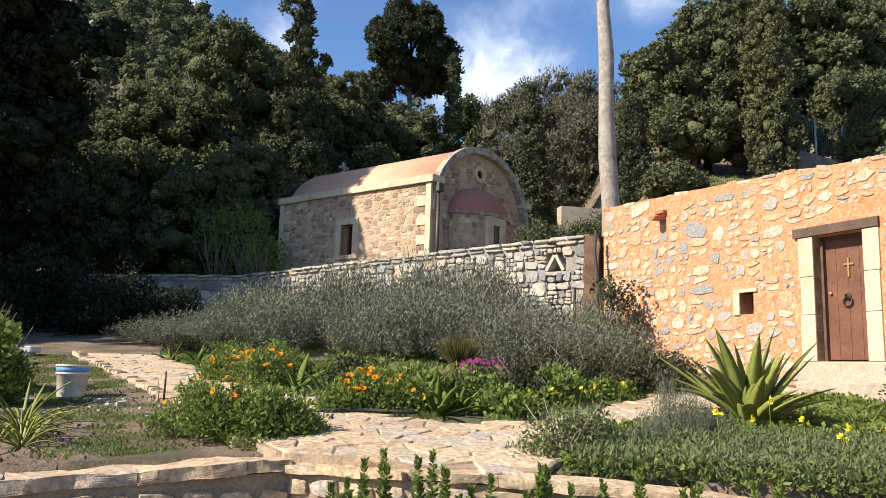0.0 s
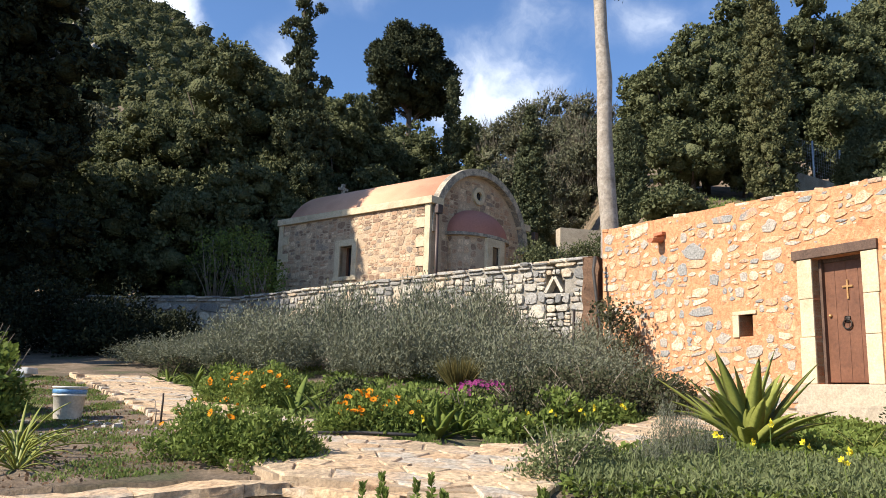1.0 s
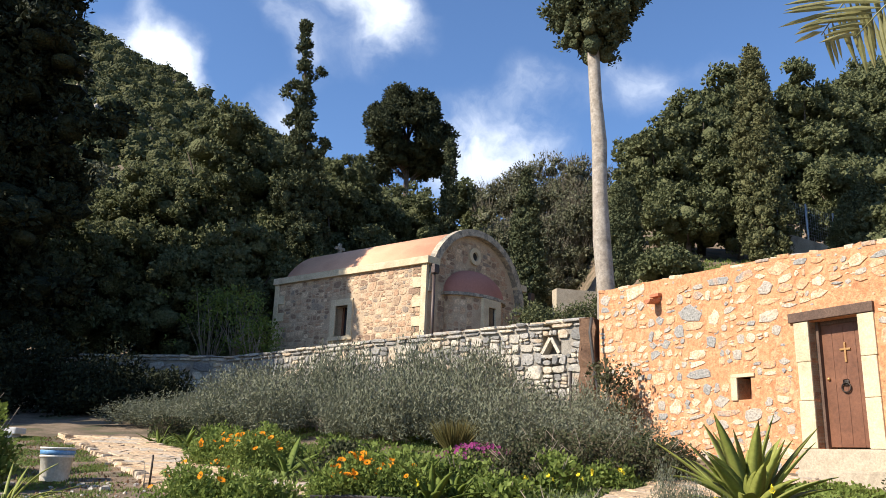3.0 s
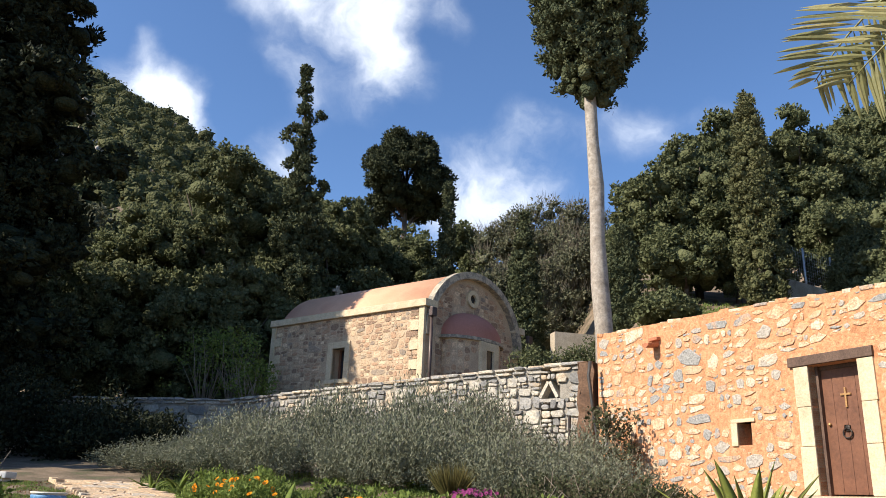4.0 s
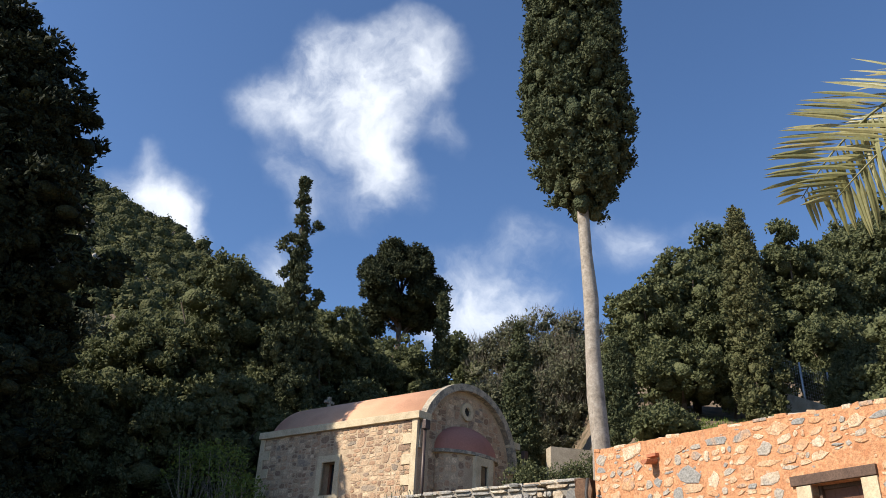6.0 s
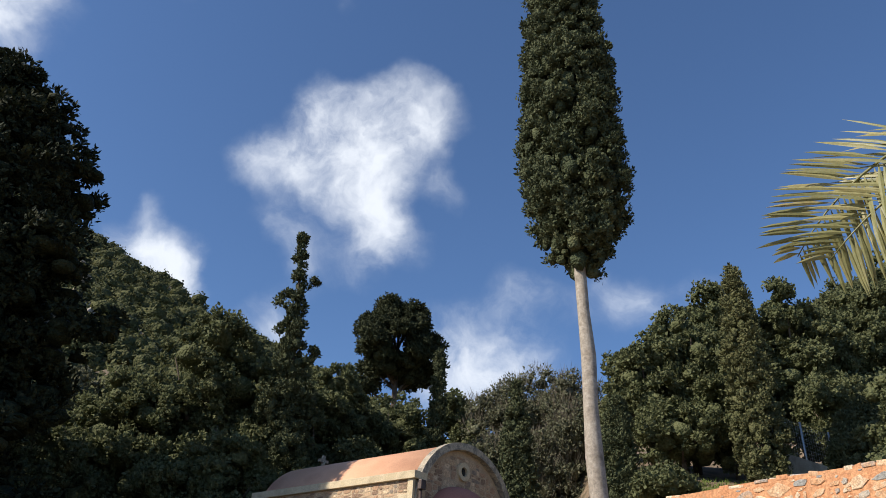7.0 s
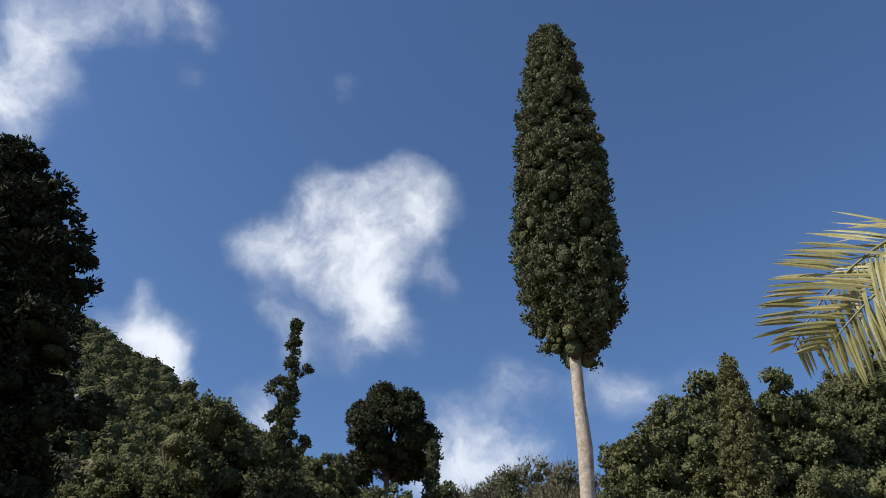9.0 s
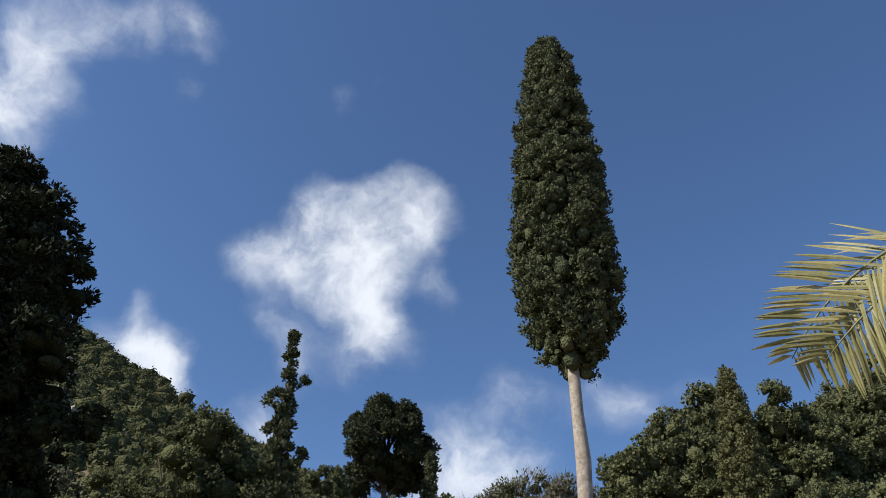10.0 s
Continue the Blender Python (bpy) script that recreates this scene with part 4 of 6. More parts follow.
def church_masonry():
    rng = np.random.default_rng(8)
    meshes = stone_meshes(M_CHURCH_STONE, 14, rng, "stone", 0.3, 0.3)
    c0, c1 = church_point(CL, 0, 0), church_point(0, 0, 0)
    f = Face(c0.xy, c1.xy)
    rects = []
    cut_up(rng, 0.18, C_BASE, CL - 0.18, C_EAVE - 0.22, 0.135, rects, 1.9, 0.5, 2.6)
    a, b = CL - CH_WIN[1], CL - CH_WIN[0]
    rects = plate_over(rects, a - 0.2, CH_WIN[2] - 0.14, b + 0.2, CH_WIN[3] + 0.2)
    lay_stones(f, rects, meshes, church_side, rng, 0.008, 0.004, cap=290, tilt=6)
    d = FD.xy
    o = church_point(0.14, 0, 0)
    f = Face(o.xy, (o + FD * CW).xy)
    rects = []
    cut_up(rng, 0.3, C_BASE, CW - 0.2, 8.2, 0.14, rects, 1.9, 0.5, 2.6)
    keep = [q for q in rects if ((abs((q[0] + q[2]) / 2 - CW / 2) + 0.1) / (C_RX - 0.2)) ** 2 + (max(0, q[3] - C_SPRING) / (C_RZ - 0.2)) ** 2 < 1 or q[3] < C_SPRING + 0.4]
    keep = [q for q in keep if math.hypot((q[0] + q[2]) / 2 - CW / 2 + 0.08, (q[1] + q[3]) / 2 - 7.62) > 0.3]
    lay_stones(f, keep, meshes, church_front, rng, 0.008, 0.004, cap=250, tilt=6)
    AW, AR, AZ = APSE
    n = 16
    for i in range(n):
        p = [church_point(0.14 - AR * 0.62 * math.sin(math.pi * k / n), AW - AR * math.cos(math.pi * k / n), 0) for k in (i, i + 1)]
        f = Face(p[0].xy, p[1].xy)
        z = C_BASE + 0.05 * (i % 3)
        while z < AZ - 0.15:
            h = rng.uniform(0.14, 0.24)
            if not (5 <= i <= 10 and 4.85 < z + h / 2 < 5.85):
                lay_stones(f, [(0, z, f.length, min(z + h, AZ - 0.05))], meshes, church_apse, rng, 0.009, 0.014)
            z += h


church_masonry()


# ---- terrace wall of grey limestone ----
def build_terrace_wall():
    rng = np.random.default_rng(3)
    pts = ((-18.0, 24.4), (-11.5, 24.1), (-5.95, 23.0), (-0.47, 19.0), (3.15, 16.35))
    top = (4.22, 4.22, 4.23, 4.44, 4.55)
    f = Face(pts[3], pts[4])
    notch = [f.at(u, 0, -o).xy[:] for u, o in ((3.44, 0.0), (3.45, 0.33), (3.89, 0.33), (3.90, 0.0))]
    rise = [lerp(4.44, 4.55, u / f.length) for u in (3.44, 3.45, 3.89, 3.90)]
    body_pts, body_top = (*pts[:4], *notch, pts[4]), (*top[:4], *rise, top[4])
    wall = wall_body("terrace_wall", body_pts, body_top, (1.3,) * 9, 0.55, M_WALL_CORE, "dry-laid grey limestone retaining wall with flat coping stones")
    meshes = stone_meshes(M_GREY_STONE, 14, rng)
    cap = 300
    for a, b, za, zb, low in ((3, 4, 4.44, 4.55, 2.3), (2, 3, 4.23, 4.44, 2.5), (1, 2, 4.22, 4.23, 1.9), (0, 1, 4.22, 4.22, 1.9)):
        f = Face(pts[a], pts[b])
        rects = []
        h = lerp(za, zb, 0.5)
        cut_up(rng, 0, low, f.length, h - 0.16, 0.165 if a > 1 else 0.26, rects, 1.45, 0.45, 2.8)
        if a == 3:
            rects = [q for q in rects if not (3.42 < (q[0] + q[2]) / 2 < 3.9 and 3.78 < (q[1] + q[3]) / 2 < 4.22)]
        shear = (zb - za) / f.length
        rects = [(x0, z0 + shear * ((x0 + x1) / 2 - f.length / 2), x1, z1 + shear * ((x0 + x1) / 2 - f.length / 2)) for x0, z0, x1, z1 in rects]
        lay_stones(f, rects, meshes, wall, rng, 0.05, 0.012, cap=cap if a == 3 else 150, tilt=7)
        u = 0.0
        for row in range(2):
            u = -0.1 * row
            while u < f.length - 0.1:
                w = rng.uniform(0.25, 0.6)
                th = rng.uniform(0.06, 0.1)
                z = lerp(za, zb, min(1, (u + w / 2) / f.length)) - 0.13 + 0.095 * row + rng.uniform(-0.01, 0.015)
                lay_stones(f, [(u, z, min(u + w, f.length + 0.05), z + th)], meshes, wall, rng, 0.055 + 0.012 * row, 0.012, name="coping_stone")
                u += w
        # flat slabs on top
        u = 0.0
        while u < f.length - 0.1:
            w = rng.uniform(0.3, 0.65)
            z = lerp(za, zb, min(1, (u + w / 2) / f.length))
            bm = bmesh.new()
            box(bm, (u + 0.01, -0.55, z - 0.02), (min(u + w - 0.01, f.length), rng.uniform(-0.02, 0.03), z + rng.uniform(0.035, 0.07)), 0.012, lambda v: f.at(v.x, v.z, v.y))
            slab = part("coping_stone", bm, M_GREY_STONE, wall)
            u += w
    # the small gable-shaped niche
    f = Face(pts[3], pts[4])
    for u0, z0, u1, z1 in ((3.44, 3.86, 3.64, 4.2), (3.86, 3.86, 3.67, 4.2), (3.40, 3.80, 3.94, 3.80)):
        bm = bmesh.new()
        p, q = f.at(u0, z0), f.at(u1, z1)
        d = (q - p)
        side_way = d.normalized().cross(f.n) * 0.035
        vs = [bm.verts.new(c + s * side_way + o * f.n) for c in (p, q) for s in (-1, 1) for o in (-0.2, 0.05)]
        bmesh.ops.convex_hull(bm, input=vs)
        part("niche_slab", bm, M_GREY_STONE, wall)
    return wall


terrace_wall = build_terrace_wall()

# ---- ochre house ----
HF = Face((3.37, 16.07), (9.33, 4.6))
DOOR = (4.95, 5.76, 1.92, 3.81)
NICHE = (3.53, 3.80, 2.69, 3.05)


def house_top(u):
    return float(np.interp(u, (0, 2.0, 4.0, 6.17, 12.93), (5.10, 5.03, 4.95, 4.80, 4.5)))


def on_house(v):
    return HF.at(v[0], v[2], v[1])


def build_house():
    rng = np.random.default_rng(17)
    bm = bmesh.new()

    def block(u0, u1, z0, z1, back=-0.5):
        vs = []
        for u in (u0, u1):
            for o in (back, 0.0):
                for top in (0, 1):
                    z = z0 if not top else (house_top(u) if z1 is None else z1)
                    vs.append(bm.verts.new(HF.at(u, z, o)))
        for q in ((0, 1, 3, 2), (4, 6, 7, 5), (0, 4, 5, 1), (2, 3, 7, 6), (1, 5, 7, 3), (0, 2, 6, 4)):
            bm.faces.new([vs[i] for i in q])
    for u0, u1, z0, z1 in ((0, 2.0, 0.3, None), (2.0, NICHE[0], 0.3, None), (NICHE[0], NICHE[1], 0.3, NICHE[2]), (NICHE[0], NICHE[1], NICHE[3], None),
                           (NICHE[1], DOOR[0], 0.3, None), (DOOR[0], DOOR[1], 0.3, DOOR[2]), (DOOR[0], DOOR[1], DOOR[3], None), (DOOR[1], 6.3, 0.3, None), (6.3, 12.93, 0.3, None)):
        block(u0, u1, z0, z1)
    # short return wall at the far corner
    vs = [(-0.0, -0.5), (-0.0, -4.0), (0.5, -4.0), (0.5, -0.5)]
    lo = [bm.verts.new(HF.at(u, 0.3, o)) for u, o in vs]
    hi = [bm.verts.new(HF.at(u, 5.05, o)) for u, o in vs]
    for i in range(4):
        bm.faces.new((lo[i], lo[(i + 1) % 4], hi[(i + 1) % 4], hi[i]))
    bm.faces.new(hi)
    bmesh.ops.recalc_face_normals(bm, faces=bm.faces)
    me = bpy.data.meshes.new("house_wall")
    bm.to_mesh(me)
    bm.free()
    me.materials.append(M_ORANGE)
    wall = tagged(new("house_wall", me), "sunlit ochre-mortared rubble wall with inset grey and cream stones", "wall", kind="structure")
    bm = bmesh.new()
    box(bm, (NICHE[0] - 0.3, -0.62, NICHE[2] - 0.3), (DOOR[1] + 0.5, -0.52, DOOR[3] + 0.3), 0, on_house)
    part("backing", bm, M_WOOD_DARK, wall)
    # rubble
    meshes = stone_meshes(M_RUBBLE_WARM, 16, rng, "stone", 0.38, 0.3)
    rects = []
    cut_up(rng, 0.02, 1.1, 7.2, 5.02, 0.17, rects, 1.6, 0.4, 3.2)
    rects = plate_over(rects, DOOR[0] - 0.26, 1.2, DOOR[1] + 0.28, DOOR[3] + 0.2)
    rects = plate_over(rects, NICHE[0] - 0.14, NICHE[2] - 0.02, NICHE[1] + 0.02, NICHE[3] + 0.08)
    rects = plate_over(rects, 1.62, 4.6, 1.86, 4.85)
    rects = [q for q in rects if q[3] < house_top(q[2]) - 0.02]
    rects.sort(key=lambda q: q[0] > 7.0)
    small = []
    for x0, z0, x1, z1 in rects:
        s0, s1 = rng.uniform(0.78, 1.15), rng.uniform(0.78, 1.15)
        cx, cz = (x0 + x1) / 2 + rng.uniform(-.015, .015), (z0 + z1) / 2 + rng.uniform(-.015, .015)
        if rng.random() < 0.95:
            small.append((cx - (x1 - x0) / 2 * s0, cz - (z1 - z0) / 2 * s1, cx + (x1 - x0) / 2 * s0, cz + (z1 - z0) / 2 * s1))
    lay_stones(HF, small, meshes, wall, rng, 0.012, 0.012, cap=300, tilt=14)
    # small packing stones pressed into the mortar
    pack = []
    for k in range(420):
        w, h = rng.uniform(0.04, 0.13), rng.uniform(0.03, 0.075)
        x, z = rng.uniform(0.1, 7.1), rng.uniform(1.2, 4.95)
        if z + h < house_top(x) - 0.03:
            pack.append((x, z, x + w, z + h))
    pack = plate_over(pack, DOOR[0] - 0.26, 1.2, DOOR[1] + 0.28, DOOR[3] + 0.2)
    pack = plate_over(pack, NICHE[0] - 0.14, NICHE[2] - 0.02, NICHE[1] + 0.02, NICHE[3] + 0.08)
    lay_stones(HF, pack, meshes, wall, rng, 0.006, 0.004, name="packing_stone", cap=0, tilt=12)
    # capping stones along the top edge
    u = 0.0
    while u < 8.0:
        w = rng.uniform(0.12, 0.42)
        z = house_top(u + w / 2)
        bm = bmesh.new()
        box(bm, (u + 0.008, -0.5, z - 0.05), (u + w - 0.008, rng.uniform(-0.03, 0.02), z + rng.uniform(-0.01, 0.04)), 0.02, lambda v: on_house((v[0], v[1], v[2] + (house_top(v[0]) - z) + 0.012 * math.sin(v[0] * 31 + v[1] * 17))))
        part("capping_stone", bm, M_ORANGE if rng.random() < 0.4 else M_RUBBLE_WARM, wall)
        u += w
    # door
    door = thing("door", 0, 0, 0, "brown wooden plank door with a cross and ring knocker", "door")
    n = 4
    for k in range(n):
        u0, u1 = lerp(DOOR[0] + 0.03, DOOR[1] - 0.03, k / n), lerp(DOOR[0] + 0.03, DOOR[1] - 0.03, (k + 1) / n)
        bm = bmesh.new()
        box(bm, (u0 + 0.002, -0.26, DOOR[2] + 0.03), (u1 - 0.002, -0.21, DOOR[3] - 0.04), 0.004, on_house)
        part("plank", bm, M_WOOD, door)
    bm = bmesh.new()
    for lo, hi in (((DOOR[0], -0.3, DOOR[2]), (DOOR[0] + 0.05, -0.14, DOOR[3])), ((DOOR[1] - 0.05, -0.3, DOOR[2]), (DOOR[1], -0.18, DOOR[3])), ((DOOR[0] + 0.05, -0.3, DOOR[3] - 0.06), (DOOR[1] - 0.05, -0.18, DOOR[3]))):
        box(bm, lo, hi, 0.005, on_house)
    part("door_frame", bm, M_WOOD_DARK, door)
    mu = lerp(DOOR[0], DOOR[1], 0.5) + 0.02
    bm = bmesh.new()
    box(bm, (mu - 0.014, -0.21, 3.17), (mu + 0.014, -0.185, 3.46), 0.004, on_house)
    box(bm, (mu - 0.085, -0.209, 3.345), (mu + 0.085, -0.187, 3.375), 0.004, on_house)
    part("cross", bm, M_BRASS, door, "pale brass cross")
    bm = bmesh.new()
    ring = [on_house((mu - 0.03 + 0.07 * math.sin(a), -0.185, 2.80 + 0.07 * math.cos(a))) for a in np.linspace(0, 2 * math.pi, 17)]
    tube(bm, ring, [0.011] * 17, 6, False)
    knocker = part("knocker", bm, M_IRON, door, "round iron ring knocker")
    bm = bmesh.new()
    box(bm, (mu - 0.075, -0.215, 2.83), (mu + 0.015, -0.19, 2.92), 0.03, on_house)
    part("knocker_plate", bm, M_IRON, knocker)
    bm = bmesh.new()
    bmesh.ops.create_uvsphere(bm, u_segments=10, v_segments=6, radius=0.025)
    for v in bm.verts:
        v.co = on_house((DOOR[0] + 0.12 + v.co.x, -0.19 + v.co.y, 2.94 + v.co.z))
    part("knob", bm, M_BRASS, door, "small round knob")
    # stone surround and wooden lintel
    sur = thing("door_surround", 0, 0, 0, "cream limestone jambs under a dark wooden lintel", "door surround")
    for u0, u1 in ((DOOR[0] - 0.24, DOOR[0]), (DOOR[1], DOOR[1] + 0.25)):
        cuts = (DOOR[2], 2.62, 3.2, DOOR[3])
        for z0, z1 in zip(cuts, cuts[1:]):
            bm = bmesh.new()
            box(bm, (u0 + rng.uniform(-0.02, 0.02) * (u0 < DOOR[0]), -0.45, z0 + 0.003), (u1 + rng.uniform(-0.02, 0.02) * (u0 > DOOR[0]), 0.03, z1 - 0.003), 0.014, on_house)
            part("jamb_stone", bm, M_CREAM, sur)
    bm = bmesh.new()
    box(bm, (DOOR[0] - 0.33, -0.4, DOOR[3] + 0.003), (DOOR[1] + 0.26, 0.05, DOOR[3] + 0.15), 0.012, on_house)
    part("lintel", bm, M_WOOD_DARK, sur, "dark weathered wooden beam")
    for lo, hi in (((DOOR[0] - 0.3, -0.3, 1.55), (DOOR[1] + 0.45, 0.1, DOOR[2] - 0.004)), ((DOOR[0] - 0.1, 0.1, 1.2), (DOOR[1] + 0.5, 0.4, 1.62))):
        bm = bmesh.new()
        box(bm, lo, hi, 0.025, on_house)
        part("threshold_stone", bm, M_CONCRETE, sur)
    # little window
    nw = thing("wall_niche", 0, 0, 0, "small square opening with cream stone edging", "window")
    for lo, hi in (((NICHE[0] - 0.13, -0.3, NICHE[2] - 0.01), (NICHE[0], 0.03, NICHE[3])), ((NICHE[0] - 0.12, -0.3, NICHE[3]), (NICHE[1] + 0.09, 0.035, NICHE[3] + 0.06))):
        bm = bmesh.new()
        box(bm, lo, hi, 0.012, on_house)
        part("edging_stone", bm, M_CREAM, nw)
    bm = bmesh.new()
    box(bm, (NICHE[0] + 0.005, -0.32, NICHE[2]), (NICHE[1], -0.28, NICHE[3]), 0.004, on_house)
    part("shutter", bm, M_WOOD, nw, "dark wooden shutter")
    # terracotta rain spout: two tile halves
    sp = thing("rain_spout", 0, 0, 0, "terracotta rain spout jutting from the wall", "rain spout")
    bm = bmesh.new()
    rows = []
    for o in (-0.1, 0.27):
        rows.append([bm.verts.new(HF.at(1.74 + 0.09 * math.cos(a), 4.66 - 0.09 * math.sin(a) - 0.12 * o, o)) for a in np.linspace(0, math.pi, 9)] +
                    [bm.verts.new(HF.at(1.74 + 0.07 * math.cos(a), 4.66 - 0.07 * math.sin(a) - 0.12 * o, o)) for a in np.linspace(math.pi, 0, 9)])
    for i in range(18):
        bm.faces.new((rows[0][i], rows[0][(i + 1) % 18], rows[1][(i + 1) % 18], rows[1][i]))
    bmesh.ops.contextual_create(bm, geom=rows[1])
    bmesh.ops.recalc_face_normals(bm, faces=bm.faces)
    part("spout", bm, M_TERRACOTTA, sp)
    bm = bmesh.new()
    box(bm, (1.62, -0.1, 4.70), (1.86, 0.1, 4.76), 0.01, on_house)
    part("cover_tile", bm, M_TERRACOTTA, sp)
    return wall


house_wall = build_house()


# ---- near garden wall ----
def build_near_wall():
    rng = np.random.default_rng(23)
    pts = [(-9.0, 1.95), (-2.72, 5.03), (-1.07, 5.85), (-0.2, 5.45), (0.7, 5.35), (3.0, 5.0), (8.0, 4.33)]
    tops = [0.35 + 0.1 * y - (0.085 if x < -0.5 else 0.03 if x < 1 else 0.12) for x, y in pts]
    wall = wall_body("garden_wall", pts, tops, (-0.2,) * 7, 0.45, M_PATH_JOINT, "low tan stone garden wall with broad coping slabs")
    meshes = stone_meshes(M_PATH, 10, rng, "stone", 0.18, 0.3)
    for i in range(6):
        f = Face(pts[i], pts[i + 1])
        rects = []
        cut_up(rng, 0, 0.0, f.length, min(tops[i], tops[i + 1]) - 0.02, 0.19, rects, 2.0)
        lay_stones(f, rects, meshes, wall, rng, 0.03, 0.015, cap=60, tilt=2)
        u = 0.0
        while u < f.length - 0.05:
            w = min(rng.uniform(0.6, 1.3), f.length - u)
            z = lerp(tops[i], tops[i + 1], (u + w / 2) / f.length)
            deep, thick = (0.5, 0.085) if i < 2 else (0.3, 0.06)
            bm = bmesh.new()
            box(bm, (u + 0.002, -deep, z), (u + w - 0.002, 0.04, z + thick), 0.0)
            bmesh.ops.subdivide_edges(bm, edges=bm.edges, cuts=5, use_grid_fill=True)
            for v in bm.verts:
                k = Vector((v.co.x * 3 + i * 7, v.co.y * 3, v.co.z * 3))
                n3 = noise.noise_vector(k) * 0.06 + noise.noise_vector(k * 4) * 0.022
                c = v.co + Vector((n3.x * 0.3, n3.y, n3.z * 0.5))
                v.co = f.at(c.x, c.z + lerp(tops[i], tops[i + 1], c.x / f.length) - z, c.y)
            part("coping_slab", bm, M_PATH, wall)
            u += w


build_near_wall()

# ---- stone path ----
PATH_EDGE = ((-6.25, 13.5), (-4.45, 10.9), (-3.2, 9.0), (-2.05, 7.4), (-1.65, 6.5), (-1.2, 5.95), (-0.2, 5.62), (0.75, 5.5), (0.95, 6.2), (1.5, 7.2), (2.4, 8.0), (4.2, 9.9),
             (5.35, 11.0), (4.75, 12.0), (3.4, 10.9), (2.0, 8.9), (0.9, 7.6), (0.18, 7.3), (-0.74, 7.8), (-2.26, 9.5), (-3.6, 11.5), (-4.85, 13.5))


def inside(poly, x, y):
    c = False
    n = len(poly)
    for i in range(n):
        (x0, y0), (x1, y1) = poly[i], poly[(i + 1) % n]
        if (y0 > y) != (y1 > y) and x < (x1 - x0) * (y - y0) / (y1 - y0) + x0:
            c = not c
    return c


def build_path():
    rng = np.random.default_rng(31)
    bm = bmesh.new()
    vs = [bm.verts.new((x, y, 0.389 + 0.1 * y)) for x, y in PATH_EDGE]
    lo = [bm.verts.new((x, y, 0.1 + 0.1 * y)) for x, y in PATH_EDGE]
    bm.faces.new(vs)
    for i in range(len(vs)):
        j = (i + 1) % len(vs)
        bm.faces.new((vs[i], vs[j], lo[j], lo[i]))
    bmesh.ops.recalc_face_normals(bm, faces=bm.faces)
    me = bpy.data.meshes.new("path")
    bm.to_mesh(me)
    bm.free()
    me.materials.append(M_PATH_JOINT)
    path = tagged(new("path", me), "sunlit path of irregular tan flagstones", "path", kind="structure")
    W, H = 0.36, 0.21
    corner = {}

    def node(i, j):
        if (i, j) not in corner:
            corner[i, j] = (rng.uniform(-0.1, 0.1), rng.uniform(-0.065, 0.065))
        return corner[i, j]
    count = 0
    rest_v, rest_f = [], []
    for row in range(int(9 / H)):
        y = 5.45 + row * H
        for col in range(int(13 / W)):
            i0 = col * 2 + (row % 2)
            x = -6.6 + i0 * W / 2
            cx, cy = x + W / 2, y + H / 2
            if not inside(PATH_EDGE, cx, cy):
                continue
            ring = []
            for di, dj in ((0, 0), (1, 0), (2, 0), (2, 1), (1, 1), (0, 1)):
                jx, jy = node(i0 + di, row + dj)
                px, py = x + di * W / 2 + jx, y + dj * H + jy
                px, py = lerp(px, cx, 0.03), lerp(py, cy, 0.04)
                ring.append((px, py))
            z = 0.35 + 0.1 * min(cy, 14) + 0.046 + rng.uniform(0, 0.007)
            tx, ty = rng.uniform(-0.008, 0.008), 0.1
            hgt = lambda a, b: z + tx * (a - cx) + ty * (b - cy)
            V = [(a, b, hgt(a, b) - 0.08) for a, b in ring] + [(a, b, hgt(a, b) - 0.012) for a, b in ring] + [(lerp(a, cx, 0.09), lerp(b, cy, 0.11), hgt(a, b) + rng.uniform(0, 0.006)) for a, b in ring]
            F = []
            for k in range(6):
                m = (k + 1) % 6
                F += [(k, m, 6 + m, 6 + k), (6 + k, 6 + m, 12 + m, 12 + k)]
            F.append(tuple(range(12, 18)))
            if count < 300:
                ob = new("flagstone", mesh_of("flagstone", V, F, M_PATH))
                ob.parent = path
            else:
                b = len(rest_v)
                rest_v += V
                rest_f += [[b + k for k in f] for f in F]
            count += 1
    if rest_v:
        ob = tagged(new("paving", mesh_of("paving", rest_v, rest_f, M_PATH)), kind="stuff")
        ob.parent = path
    # upright edging stones on the lawn side
    for (x0, y0), (x1, y1) in zip(PATH_EDGE[:4], PATH_EDGE[1:5]):
        d = math.hypot(x1 - x0, y1 - y0)
        u = 0.0
        while u < d:
            w = rng.uniform(0.15, 0.35)
            x, y = lerp(x0, x1, (u + w / 2) / d), lerp(y0, y1, (u + w / 2) / d)
            bm = bmesh.new()
            box(bm, (-w / 2 + 0.01, -0.07, -0.12), (w / 2 - 0.01, 0.07, 0.035 + rng.uniform(0, 0.035)), 0.025)
            e = part("edging_stone", bm, M_PATH, path)
            e.matrix_basis = pose(x, y, gz(x, y), rng.uniform(-6, 6), rng.uniform(-6, 6), math.degrees(math.atan2(y1 - y0, x1 - x0)) + rng.uniform(-8, 8))
            u += w
    return path


build_path()


# ---- plants ----
def at_ground(x, y, sink=0.02, rz=0.0, s=1.0, sz=None):
    return pose(x, y, gz(x, y) - sink, 0, 0, rz) @ Matrix.Diagonal((s, s, sz or s, 1))


